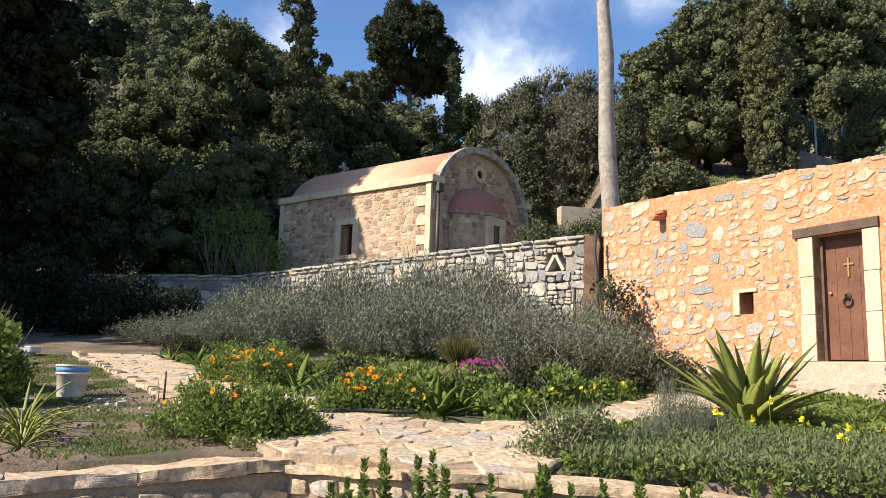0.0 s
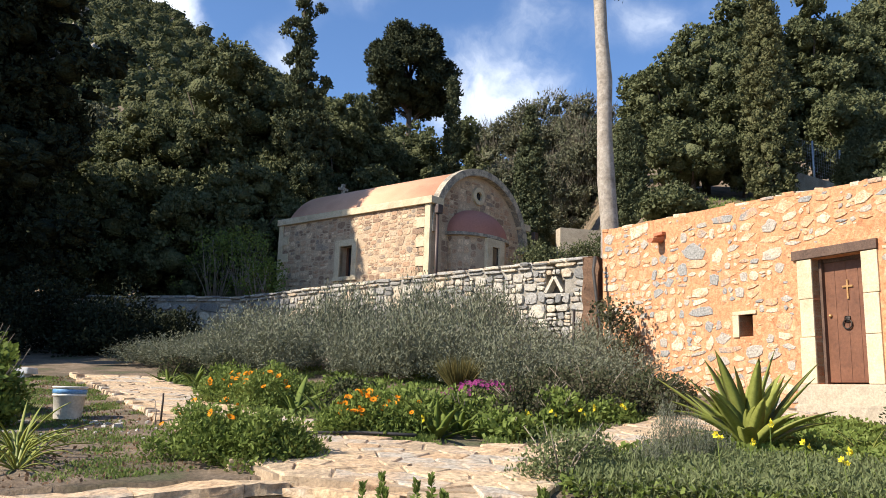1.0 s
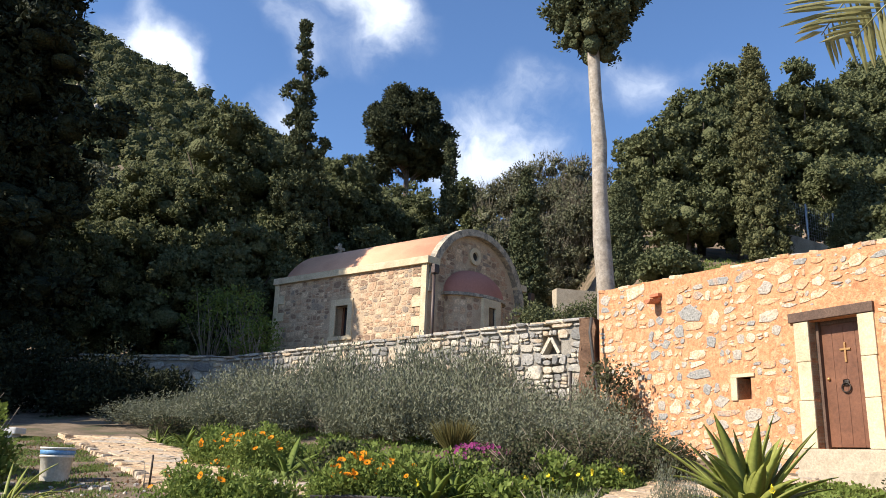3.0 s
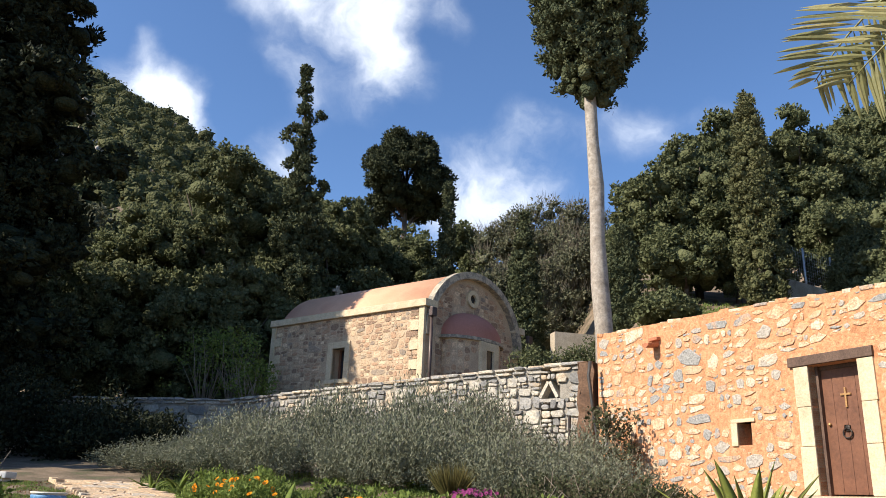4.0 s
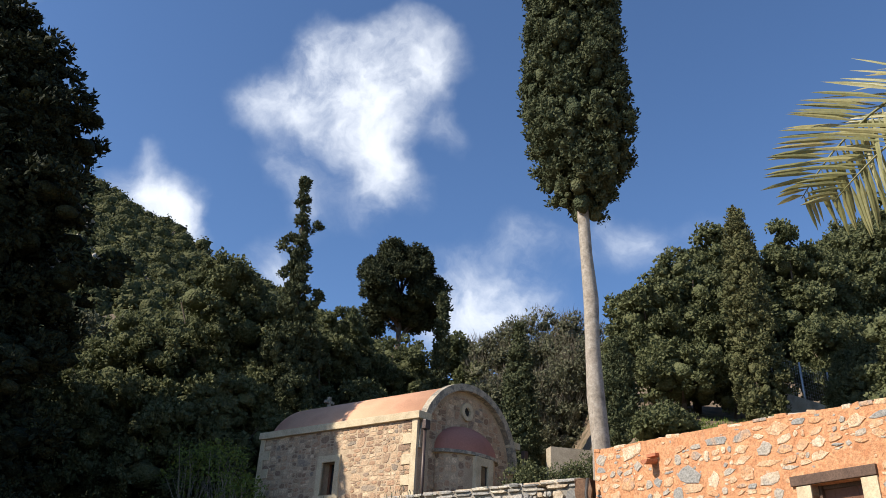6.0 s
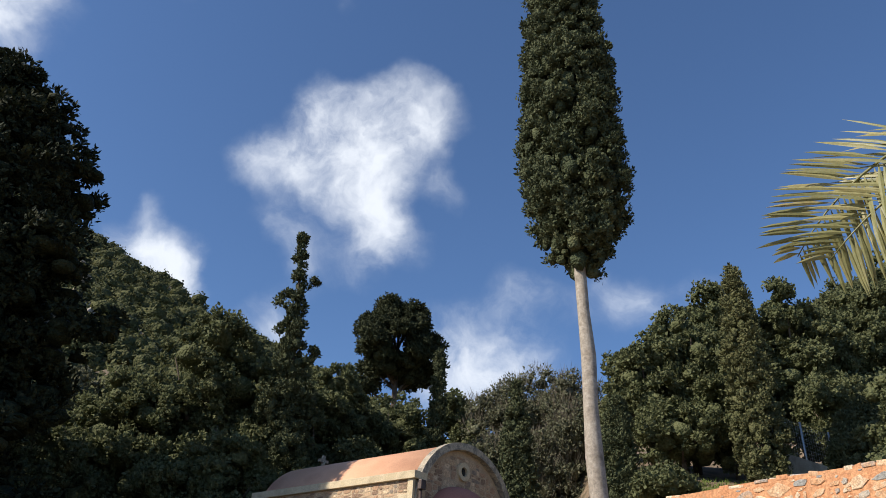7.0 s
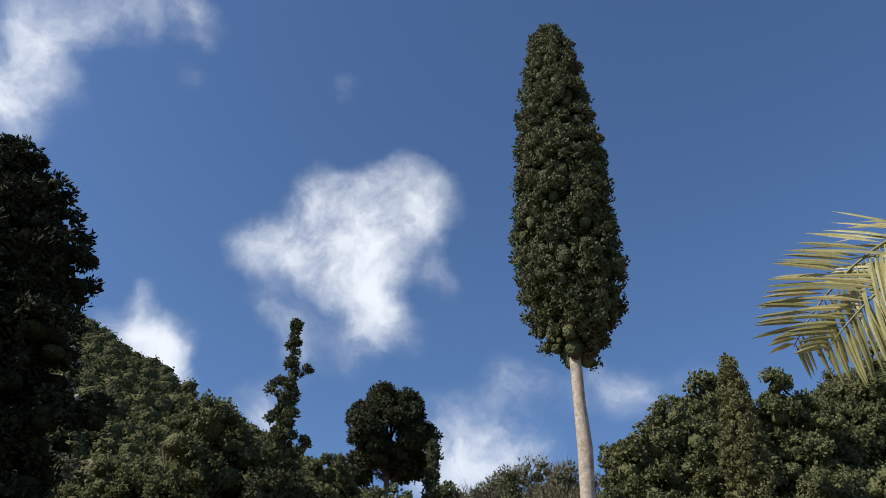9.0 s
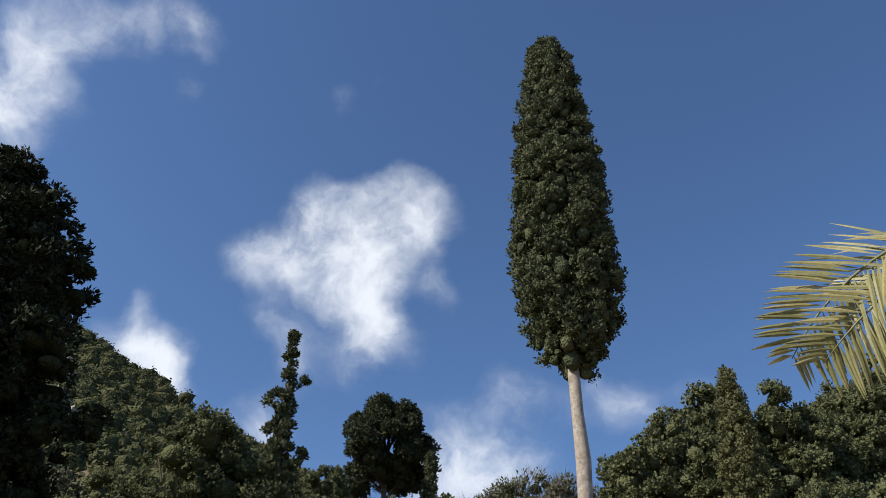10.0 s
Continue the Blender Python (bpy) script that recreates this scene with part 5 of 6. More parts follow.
def lavender(rng, label):
    e = thing("lavender_bush", 0, -500, 0, label, "bush", "lavender hedge")
    k, per = 250, 17
    a, rr = rng.random(k) * 6.283, np.sqrt(rng.random(k))
    lift = np.sqrt(np.maximum(0.05, 1 - rr ** 2))
    base = np.stack((0.32 * rr * np.cos(a), 0.32 * rr * np.sin(a), 0.06 * lift), 1)
    tip = np.stack((0.68 * rr * np.cos(a), 0.68 * rr * np.sin(a), (0.42 + 0.62 * lift) * rng.uniform(0.75, 1.22, k)), 1) + rng.normal(size=(k, 3)) * 0.06
    t = np.repeat(np.linspace(0.22, 1.0, per)[None], k, 0).ravel()[:, None]
    B, T = np.repeat(base, per, 0), np.repeat(tip, per, 0)
    P = B + (T - B) * t + rng.normal(size=B.shape) * 0.014
    D = (T - B) * 0.8 + unit(rng, len(P)) * 0.8 + np.array([0, 0, 0.2])
    part("leaves", cards("leaves", P, D, rng.uniform(0.04, 0.085, len(P)), 0.02, M_LAVENDER, rng), M_LAVENDER, e)
    m = 80
    q = rng.integers(0, k, m)
    D = (tip - base)[q] + rng.normal(size=(m, 3)) * 0.15
    part("bloom", cards("bloom", tip[q] - D * 0.03, D, rng.uniform(0.05, 0.12, m), 0.02, M_LAVENDER_TIP, rng), M_LAVENDER_TIP, e)["kind"] = "stuff"
    return e


def mound(name, label, category, mat, rng, w, h, clumps=60, per=40, leaf=0.07, wide=0.5, size=0.12, group="", stems=0):
    """A low leafy plant: leaf clumps over a dome."""
    e = thing(name, 0, -500, 0, label, category, group)
    u = unit(rng, clumps)
    u[:, 2] = np.abs(u[:, 2])
    k = rng.uniform(0.45, 1.0, clumps)[:, None]
    C = u * k * np.array([w / 2, w / 2, h]) + np.array([0, 0, 0.02])
    part("leaves", clump_cards("leaves", C, size, per, leaf, leaf * wide, mat, rng, up=0.4), mat, e)
    if stems:
        bm = bmesh.new()
        for i in range(stems):
            a = rng.random() * 6.283
            tube(bm, [(0, 0, -0.05), (w * 0.2 * math.cos(a), w * 0.2 * math.sin(a), h * 0.5), (w * 0.45 * math.cos(a), w * 0.45 * math.sin(a), h * rng.uniform(0.7, 1.1))], [0.012, 0.008, 0.003], 5)
        part("stem_tangle", bm, M_TWIG, e)
    return e


def flower_mesh(mat, n=12, r=0.036, cup=0.3):
    V, F = [], []
    for i in range(n):
        a = 2 * math.pi * i / n
        b = math.pi / n * 1.05
        k = len(V)
        V += [(0.006 * math.cos(a), 0.006 * math.sin(a), 0), (r * 0.7 * math.cos(a - b), r * 0.7 * math.sin(a - b), r * cup * 0.7), (r * math.cos(a), r * math.sin(a), r * cup), (r * 0.7 * math.cos(a + b), r * 0.7 * math.sin(a + b), r * cup * 0.7)]
        F.append((k, k + 1, k + 2, k + 3))
    return mesh_of("flower", V, F, mat)


def add_flowers(e, me, rng, n, w, h, name="flower"):
    for i in range(n):
        a, rr = rng.random() * 6.283, math.sqrt(rng.random()) * 0.9
        ob = new(name, me)
        ob.parent = e
        ob.matrix_basis = pose(w / 2 * rr * math.cos(a), w / 2 * rr * math.sin(a), h * math.sqrt(max(0.1, 1 - rr * rr)) + 0.06, rng.uniform(25, 75), rng.uniform(-20, 20), rng.uniform(-80, 80)) @ Matrix.Diagonal((*(rng.uniform(0.7, 1.25),) * 3, 1))


def blade(mat, length, width, bend, fold=0.25, n=9, name="leaf", tip=1.6):
    """One long leaf that rises, arches over and ends in a point; 4 mm thick at its keel."""
    V, F = [], []
    for i in range(n):
        t = i / (n - 1)
        out, up = length * (t * math.sin(bend) * (0.4 + 0.6 * t)), length * (t * math.cos(bend * t))
        w = width * (0.55 + 0.9 * t) * (1 - t ** tip) if t < 1 else 0.001
        for q, dz in ((-1, fold * w), (0, 0.0), (1, fold * w), (0, -0.005)):
            V.append((out - dz * 0.7, q * w / 2, up + dz * 0.5 - (0.004 if q == 0 and dz < 0 else 0)))
    for i in range(n - 1):
        b = 4 * i
        for k in range(4):
            F.append((b + k, b + (k + 1) % 4, b + 4 + (k + 1) % 4, b + 4 + k))
    return mesh_of(name, V, F, mat, True)


def rosette(name, label, mat, rng, leaves, length, width, lean_lo, lean_hi, group="", bend=0.5, category="plant", fold=0.25, tip=1.6):
    e = thing(name, 0, -500, 0, label, category, group)
    meshes = [blade(mat, length * f, width, bend * b, fold, tip=tip) for f, b in ((1.0, 0.6), (0.9, 1.0), (1.08, 0.35), (0.8, 1.5))]
    for i in range(leaves):
        t = i / max(1, leaves - 1)
        ob = new("leaf", meshes[int(rng.integers(4))])
        ob.parent = e
        s = lerp(0.85, 1.1, 1 - t) * rng.uniform(0.8, 1.12)
        ob.matrix_basis = pose(0, 0, 0, 0, lerp(lean_lo, lean_hi, t) + rng.uniform(-9, 9), i * 137.5 + rng.uniform(-15, 15)) @ Matrix.Translation((0.02, 0, 0)) @ Matrix.Diagonal((s, s, s, 1))
    return e


def build_garden():
    rng = np.random.default_rng(77)
    # lavender hedge below the terrace wall
    kinds = [lavender(np.random.default_rng(90 + k), "grey-green lavender bush with old flower stalks") for k in range(3)]
    spots = []
    for row, (off, step) in enumerate(((-4.6, 0.85), (-3.7, 0.8), (-2.7, 0.85), (-1.7, 0.9))):
        x = -6.1 + row * 0.3
        while x < 3.0:
            yy = float(along(((-9, 17.6), (-5.5, 17.4), (-4, 16.6), (0.0, 15.4), (3.2, 13.6)), x)) + 1.2 + (row - 3) * 0.9
            spots.append((x + rng.uniform(-.2, .2), yy + rng.uniform(-.2, .2), row))
            x += step * rng.uniform(0.85, 1.15)
    first = [True] * 3
    for i, (x, y, row) in enumerate(spots):
        k = int(rng.integers(3))
        tall = 1.38 if -3.0 < x < 1.2 else 1.0
        if x < -4.5:
            tall = 0.58
        if x > 1.6:
            tall = 0.98
        s = rng.uniform(0.85, 1.15)
        tall *= (0.75, 0.85, 1.0, 1.05)[row]
        m = at_ground(x, y, 0.03, rng.uniform(0, 360), s * 1.1, s * tall)
        if first[k]:
            kinds[k].matrix_basis = m
            first[k] = False
        else:
            copy_thing(kinds[k], Matrix.Identity(4)).matrix_basis = m
    # two tall tufts that overtop the hedge
    for x, y, sz in ((-0.45, 16.4, 1.75), (0.35, 16.0, 1.6), (-2.6, 17.4, 1.5), (-0.1, 15.9, 1.6), (0.75, 15.6, 1.5)):
        copy_thing(kinds[0], Matrix.Identity(4)).matrix_basis = at_ground(x, y, 0.03, rng.uniform(0, 360), 1.0, sz)
    # marigolds
    fl_o, fl_y, fl_p = flower_mesh(M_ORANGE_PETAL), flower_mesh(M_YELLOW_PETAL, 6, 0.03, 0.8), flower_mesh(M_PURPLE_PETAL, 7, 0.03)
    for x, y, w, h, n in ((-1.95, 6.75, 0.95, 0.46, 6), (-1.5, 6.62, 0.8, 0.42, 1), (-1.2, 6.75, 0.5, 0.3, 0), (-2.25, 9.95, 0.85, 0.42, 11), (-2.75, 10.3, 0.7, 0.36, 7), (-0.75, 8.15, 0.75, 0.42, 14), (-0.35, 8.2, 0.6, 0.36, 6), (-0.95, 8.0, 0.5, 0.3, 5)):
        e = mound("marigold", "bushy marigold plant with bright orange flowers" if n else "leafy marigold plant without open flowers", "flower plant", M_GREEN, rng, w, h, int(120 * w / 0.8), 48, 0.048, 0.45, 0.11, "marigolds by the path")
        e.matrix_basis = at_ground(x, y)
        add_flowers(e, fl_o, rng, int(n * 1.7), w, h)
    # broad-leaved clumps
    for x, y, s in ((-3.5, 11.9, 0.8), (-2.95, 11.2, 0.9), (-3.9, 12.6, 0.75), (-1.75, 9.7, 0.95), (-1.3, 9.3, 0.7), (0.0, 8.15, 1.0), (-0.2, 8.5, 0.9), (0.25, 8.45, 0.8), (-4.4, 12.9, 0.7)):
        e = rosette("broadleaf_plant", "leafy green arum-like plant with broad leaves", M_GREEN, rng, 18, 0.58 * s, 0.13 * s, 62, 8, "broad-leaved plants", 0.7, fold=0.15, tip=2.0)
        e.matrix_basis = at_ground(x, y)
    # great sword-leaved plant by the house, and its small neighbours
    e = rosette("agave", "large agave with long yellowish-green sword leaves", M_AGAVE, rng, 50, 0.98, 0.215, 50, 2, "", 0.34)
    e.matrix_basis = at_ground(3.05, 7.75, 0.0)
    for x, y, s in ((4.05, 7.55, 0.45), (4.45, 7.7, 0.5), (-3.32, 6.35, 0.62), (-3.12, 6.0, 0.5), (-3.5, 6.7, 0.6)):
        e = rosette("strap_leaf_plant", "dark green strap-leaved plant with arching leaves", M_AGAVE, rng, 24, 1.0 * s, 0.075 * s, 75, 15, "strap-leaved plants", 0.8)
        e.matrix_basis = at_ground(x, y, 0.0)
    # shrubs of the bed
    for x, y, w, h, mat, lab in ((2.0, 10.3, 1.3, 0.62, M_SHRUB, "dark twiggy rose bush with small leaves"), (2.75, 10.5, 1.2, 0.6, M_SHRUB, "dark twiggy rose bush with small leaves"), (3.2, 10.9, 0.9, 0.5, M_SHRUB, "dark twiggy rose bush with small leaves"), (1.55, 10.9, 1.0, 0.6, M_SHRUB, "dark twiggy rose bush with small leaves"), (1.05, 9.1, 0.95, 0.55, M_SHRUB, "brownish dry-stemmed garden shrub"), (1.35, 8.9, 0.6, 0.4, M_GREEN, "low fresh green herb bush"),
                                 (0.95, 6.1, 0.75, 0.45, M_HERB, "small-leaved grey-green bush beside the path"), (1.25, 6.5, 0.5, 0.35, M_HERB, "small-leaved grey-green bush beside the path"), (5.3, 8.6, 0.8, 0.75, M_SHRUB, "dark leafy shrub beside the doorstep"), (5.0, 8.2, 0.6, 0.5, M_SHRUB, "dark leafy shrub beside the doorstep"), (-5.3, 8.9, 0.9, 1.0, M_GREEN, "dark glossy green shrub"), (-4.5, 7.9, 0.75, 0.85, M_GREEN, "dark glossy green shrub"),
                                 (0.3, 9.4, 0.7, 0.35, M_GREEN, "low leafy green garden herb"), (0.75, 8.2, 0.6, 0.22, M_GREEN, "low leafy green garden herb"), (-0.2, 9.2, 0.8, 0.4, M_GREEN, "low leafy green garden herb")):
        e = mound("shrub", lab, "shrub", mat, rng, w, h, int(95 * w * max(h, 0.4) / 0.5), 36, 0.05 if mat is M_SHRUB else 0.036 if mat is M_HERB else 0.075, 0.55, 0.11, "garden shrubs", 9)
        e.matrix_basis = at_ground(x, y)
    for k in range(26):
        t = rng.random()
        bx, by = float(np.interp(t, (0, 0.35, 0.62, 0.8, 1), (-4.9, -2.3, -0.7, 0.9, 2.2))), float(np.interp(t, (0, 0.35, 0.62, 0.8, 1), (14.2, 10.6, 8.9, 8.6, 9.9)))
        e = mound("herb_clump", "leafy green herb clump in the flower bed", "plant", M_GREEN if k % 3 else M_SHRUB, rng, rng.uniform(0.5, 0.9), rng.uniform(0.22, 0.42), 60, 28, 0.06, 0.5, 0.11, "herbs in the bed")
        e.matrix_basis = at_ground(bx + rng.uniform(0, 0.7), by + rng.uniform(0.1, 1.6))
    # magenta flower patch
    e = mound("magenta_flowers", "low patch of small magenta flowers", "flower plant", M_SHRUB, rng, 1.3, 0.46, 70, 26, 0.05, 0.5, 0.1)
    e.matrix_basis = at_ground(0.55, 9.75)
    add_flowers(e, fl_p, rng, 120, 1.25, 0.42)
    # rosemary-like upright herbs at the foot of the picture
    for x, y, s, sz in ((1.95, 6.7, 0.24, 0.52), (2.12, 6.6, 0.22, 0.45), (1.72, 6.4, 0.28, 0.3), (2.4, 6.9, 0.28, 0.3)):
        copy_thing(kinds[1], Matrix.Identity(4)).matrix_basis = at_ground(x, y, 0.02, 40 * x, s, sz)
    # dry grass tuft in a pot
    tuft = thing("grass_tuft", 0, -500, 0, "tuft of fine tawny-green ornamental grass", "grass")
    n = 700
    a = rng.random(n) * 6.283
    D = np.stack((np.cos(a) * rng.uniform(0, 0.95, n), np.sin(a) * rng.uniform(0, 0.95, n), np.ones(n)), 1)
    M_DRY = foliage("dry_grass_blades", (0.09, 0.075, 0.025), (0.14, 0.115, 0.04), (0.10, 0.11, 0.035), relief=0.0)
    part("grass_spray", cards("grass_spray", np.stack((np.cos(a) * 0.06, np.sin(a) * 0.06, np.zeros(n)), 1), D, rng.uniform(0.35, 0.62, n), 0.012, M_DRY, rng), M_DRY, tuft)
    tuft.matrix_basis = at_ground(0.3, 11.6, -0.14)
    pot = thing("flower_pot", 0.3, 11.6, gz(0.3, 11.6) - 0.16, "weathered clay pot half hidden by plants", "pot")
    bm = bmesh.new()
    prof = ((0.14, 0.0), (0.18, 0.26), (0.205, 0.27), (0.205, 0.33), (0.17, 0.33), (0.165, 0.28), (0.0, 0.27))
    rows = [[bm.verts.new((r * math.cos(q), r * math.sin(q), z)) for q in np.linspace(0, 2 * math.pi, 18, endpoint=False)] for r, z in prof]
    for r0, r1 in zip(rows, rows[1:]):
        for k in range(18):
            bm.faces.new((r0[k], r0[(k + 1) % 18], r1[(k + 1) % 18], r1[k])).smooth = True
    bmesh.ops.remove_doubles(bm, verts=bm.verts, dist=0.001)
    part("body", bm, M_CONCRETE, pot)
    return kinds, fl_o, fl_y


GARDEN = build_garden()


def carpet(name, label, poly, n, leaf, wide, mat, seed, lift=0.0, up=1.0, lean=0.6, skip=None, clump=0.0):
    """Ground cover: many small leaves over a plot."""
    rng = np.random.default_rng(seed)
    xs, ys = zip(*poly)
    P = []
    while len(P) < n:
        x, y = rng.uniform(min(xs), max(xs)), rng.uniform(min(ys), max(ys))
        if inside(poly, x, y) and not (skip and inside(skip, x, y)):
            if clump and noise.noise(Vector((x * 2.1, y * 2.1, seed))) < clump * (rng.random() - 0.35):
                continue
            P.append((x, y))
    P = np.array(P)
    z = ground_z(P[:, 0], P[:, 1]) + lift * rng.random(n) - 0.01
    D = rng.normal(size=(n, 3)) * lean + np.array([0, 0, up])
    s = rng.uniform(0.6, 1.3, n)
    me = cards(name, np.column_stack((P, z)), D, leaf * s, wide * s, mat, rng)
    return tagged(new(name, me), label, "ground cover", kind="stuff")


LAWN = ((-9, 12.5), (-6.3, 13.4), (-4.5, 10.9), (-3.25, 9.0), (-2.1, 7.4), (-1.7, 6.4), (-2.6, 5.5), (-9.0, 2.4))
BED = ((-4.85, 13.5), (-3.6, 11.55), (-2.26, 9.55), (-0.74, 7.85), (0.18, 7.35), (0.9, 7.65), (2.0, 8.95), (3.4, 10.95), (3.4, 14.5), (0, 15.5), (-6, 17.5))
FRONT_BED = ((0.85, 5.5), (1.0, 6.2), (1.55, 7.15), (2.5, 7.95), (4.3, 9.8), (5.2, 10.4), (7.5, 5.0), (3.0, 5.3))
carpet("lawn", "sparse green garden weeds and grass", LAWN, 84000, 0.036, 0.012, M_GRASS, 1, clump=0.45)
M_LITTER = foliage("dry_leaf_litter", (0.16, 0.09, 0.05), (0.24, 0.15, 0.09), (0.12, 0.08, 0.05), relief=0.0)
carpet("leaf_litter", "brown dry leaf litter on the soil", LAWN, 16000, 0.04, 0.022, M_LITTER, 9, 0.01, 0.12, 0.6)
carpet("bed_weeds", "low green weeds along the flower bed", BED, 44000, 0.05, 0.02, M_GRASS, 2, 0.06, clump=0.3)
carpet("clover", "thick carpet of green clover and weeds", FRONT_BED, 26000, 0.055, 0.05, M_GREEN, 3, 0.12, 0.6, 0.9)
carpet("grey_herbs", "grey-green herb carpet with fine leaves", ((0.95, 5.45), (1.1, 6.3), (2.2, 6.9), (4.0, 6.6), (7.0, 5.2), (3.0, 5.3)), 44000, 0.055, 0.013, M_HERB, 4, 0.18, 0.8, 0.8)
carpet("terrace_grass", "bright grass strip on the upper terrace", ((-20, 25.2), (-11.5, 24.9), (-6.6, 24.0), (-5.6, 25.6), (-8, 27.5), (-20, 28)), 14000, 0.10, 0.03, M_GRASS, 5)
carpet("bank_grass", "green grass under the trees behind the house", ((4.2, 17.2), (14, 20), (18, 27), (6, 26)), 7000, 0.14, 0.04, M_GRASS, 6, clump=0.6)


def yellow_flowers():
    rng = np.random.default_rng(12)
    for x, y, h in ((2.05, 5.75, 0.34), (2.75, 5.9, 0.28), (2.95, 5.7, 0.2), (3.1, 6.0, 0.22), (3.5, 6.2, 0.22), (3.3, 5.7, 0.15), (2.5, 6.4, 0.2), (3.75, 6.35, 0.2), (1.2, 8.25, 0.16), (0.9, 8.3, 0.15), (1.5, 8.5, 0.15), (1.75, 8.9, 0.16), (2.1, 9.2, 0.15), (-0.15, 7.95, 0.12), (2.9, 6.9, 0.3)):
        e = thing("yellow_flower", x, y, gz(x, y), "nodding yellow flower on a thin green stem", "flower", "yellow wild flowers")
        bm = bmesh.new()
        lx = rng.uniform(-0.05, 0.05)
        tube(bm, [(0, 0, -0.03), (lx * 0.4, 0, h * 0.6), (lx, 0, h + 0.1)], [0.005, 0.004, 0.003], 5)
        part("stem", bm, M_GREEN, e)
        for k in range(2):
            ob = new("flower", GARDEN[2])
            ob.parent = e
            ob.matrix_basis = pose(lx + 0.03 * k, 0.02 * k, h + 0.1 - 0.03 * k, rng.uniform(30, 80), 0, rng.uniform(-90, 90))


yellow_flowers()


def spires():
    """Leafy upright stalks in front of the garden wall."""
    rng = np.random.default_rng(19)
    for x, y, h in ((-0.42, 4.85, 0.88), (-0.22, 4.9, 0.9), (-0.05, 4.95, 0.88), (-0.6, 4.8, 0.72), (0.12, 4.9, 0.76), (0.42, 4.9, 0.8), (0.58, 4.95, 0.88), (0.75, 4.9, 0.86), (0.3, 4.8, 0.7), (0.95, 4.9, 0.84), (1.15, 4.95, 0.9), (1.35, 4.9, 0.86), (1.6, 4.85, 0.88), (1.85, 4.85, 0.86), (2.1, 4.8, 0.88), (1.0, 4.75, 0.72), (1.25, 4.75, 0.76), (1.48, 4.72, 0.74), (1.72, 4.7, 0.76), (1.95, 4.7, 0.74), (2.2, 4.68, 0.76), (2.4, 4.72, 0.82), (2.62, 4.66, 0.76), (2.85, 4.66, 0.8), (3.1, 4.62, 0.78)):
        e = thing("leafy_herb", x, y, 0.0, "leafy green herb with upright stalks", "plant", "herbs at the garden wall")
        for k in range(3):
            ox, oy, hh = rng.uniform(-0.13, 0.13), rng.uniform(-0.08, 0.08), (h + (0.2 if x < 0.8 else 0.1)) * rng.uniform(0.82, 1.04)
            bm = bmesh.new()
            tube(bm, [(ox * 0.3, oy * 0.3, -0.02), (ox, oy, hh * 0.6), (ox * 1.2, oy, hh)], [0.008, 0.006, 0.003], 5)
            stalk = part("stalk", bm, M_GREEN, e)
            n = 330
            t = rng.uniform(0.35, 1.0, n)
            a = rng.random(n) * 6.283
            P = np.stack((ox * 1.1 + 0 * t, oy + 0 * t, hh * t), 1)
            D = np.stack((np.cos(a), np.sin(a), 0.45 + 0.8 * (t > 0.93)), 1)
            part("leaves", cards("leaves", P, D, rng.uniform(0.04, 0.075, n) * (1.15 - 0.5 * t), 0.02, M_GREEN, rng, 0.1), M_GREEN, stalk)


spires()


# ---- things in the garden ----
def build_bucket():
    x, y = -4.02, 8.65
    e = thing("bucket", x, y, gz(x, y), "dirty white plastic paint bucket with a blue band", "bucket")
    def turned(prof, n=28):
        bm = bmesh.new()
        rows = [[bm.verts.new((r * math.cos(q), r * math.sin(q), z)) for q in np.linspace(0, 2 * math.pi, n, endpoint=False)] for r, z in prof]
        for r0, r1 in zip(rows, rows[1:]):
            for k in range(n):
                bm.faces.new((r0[k], r0[(k + 1) % n], r1[(k + 1) % n], r1[k])).smooth = True
        return bm
    part("body", turned(((0.0, 0.0), (0.135, 0.0), (0.14, 0.01), (0.16, 0.245), (0.172, 0.25), (0.172, 0.265), (0.163, 0.27), (0.168, 0.33), (0.18, 0.335), (0.18, 0.352), (0.165, 0.352), (0.155, 0.3), (0.135, 0.02), (0, 0.02))), M_BUCKET, e)
    part("band", turned(((0.1655, 0.275), (0.1715, 0.278), (0.1735, 0.318), (0.1705, 0.321))), M_BLUE, e, "blue printed band")
    bm = bmesh.new()
    tube(bm, [(0.183 * math.cos(a), 0.183 * math.sin(a), 0.325 - 0.14 * max(0, math.sin(a))) for a in np.linspace(0, math.pi, 14)], [0.003] * 14, 5)
    part("handle", bm, M_STEEL, e, "thin wire handle")


build_bucket()


def build_bench():
    x, y = -6.95, 12.9
    e = thing("stone_bench", x, y, gz(x, y), "low white stone slab bench on the lawn", "bench", rz=4)
    bm = bmesh.new()
    box(bm, (-0.36, -0.2, 0.06), (0.30, 0.2, 0.16), 0.02)
    part("slab", bm, M_WHITE, e)
    for q in (-0.2, 0.14):
        bm = bmesh.new()
        box(bm, (q - 0.1, -0.15, -0.05), (q + 0.1, 0.15, 0.06), 0.02)
        part("foot", bm, M_WHITE, e)


build_bench()


def build_sticks():
    e = thing("garden_stake", -2.9, 8.35, gz(-2.9, 8.35), "rusty iron stake and twig stuck in the soil", "stake")
    bm = bmesh.new()
    tube(bm, [(0, 0, -0.1), (0.005, 0, 0.22), (0.0, 0.01, 0.33)], [0.012, 0.011, 0.01], 6)
    part("rod", bm, M_IRON, e)
    bm = bmesh.new()
    tube(bm, [(-0.06, 0, -0.05), (-0.055, 0, 0.12), (-0.075, 0, 0.25)], [0.008, 0.007, 0.004], 6)
    part("twig", bm, M_TWIG, e)


build_sticks()


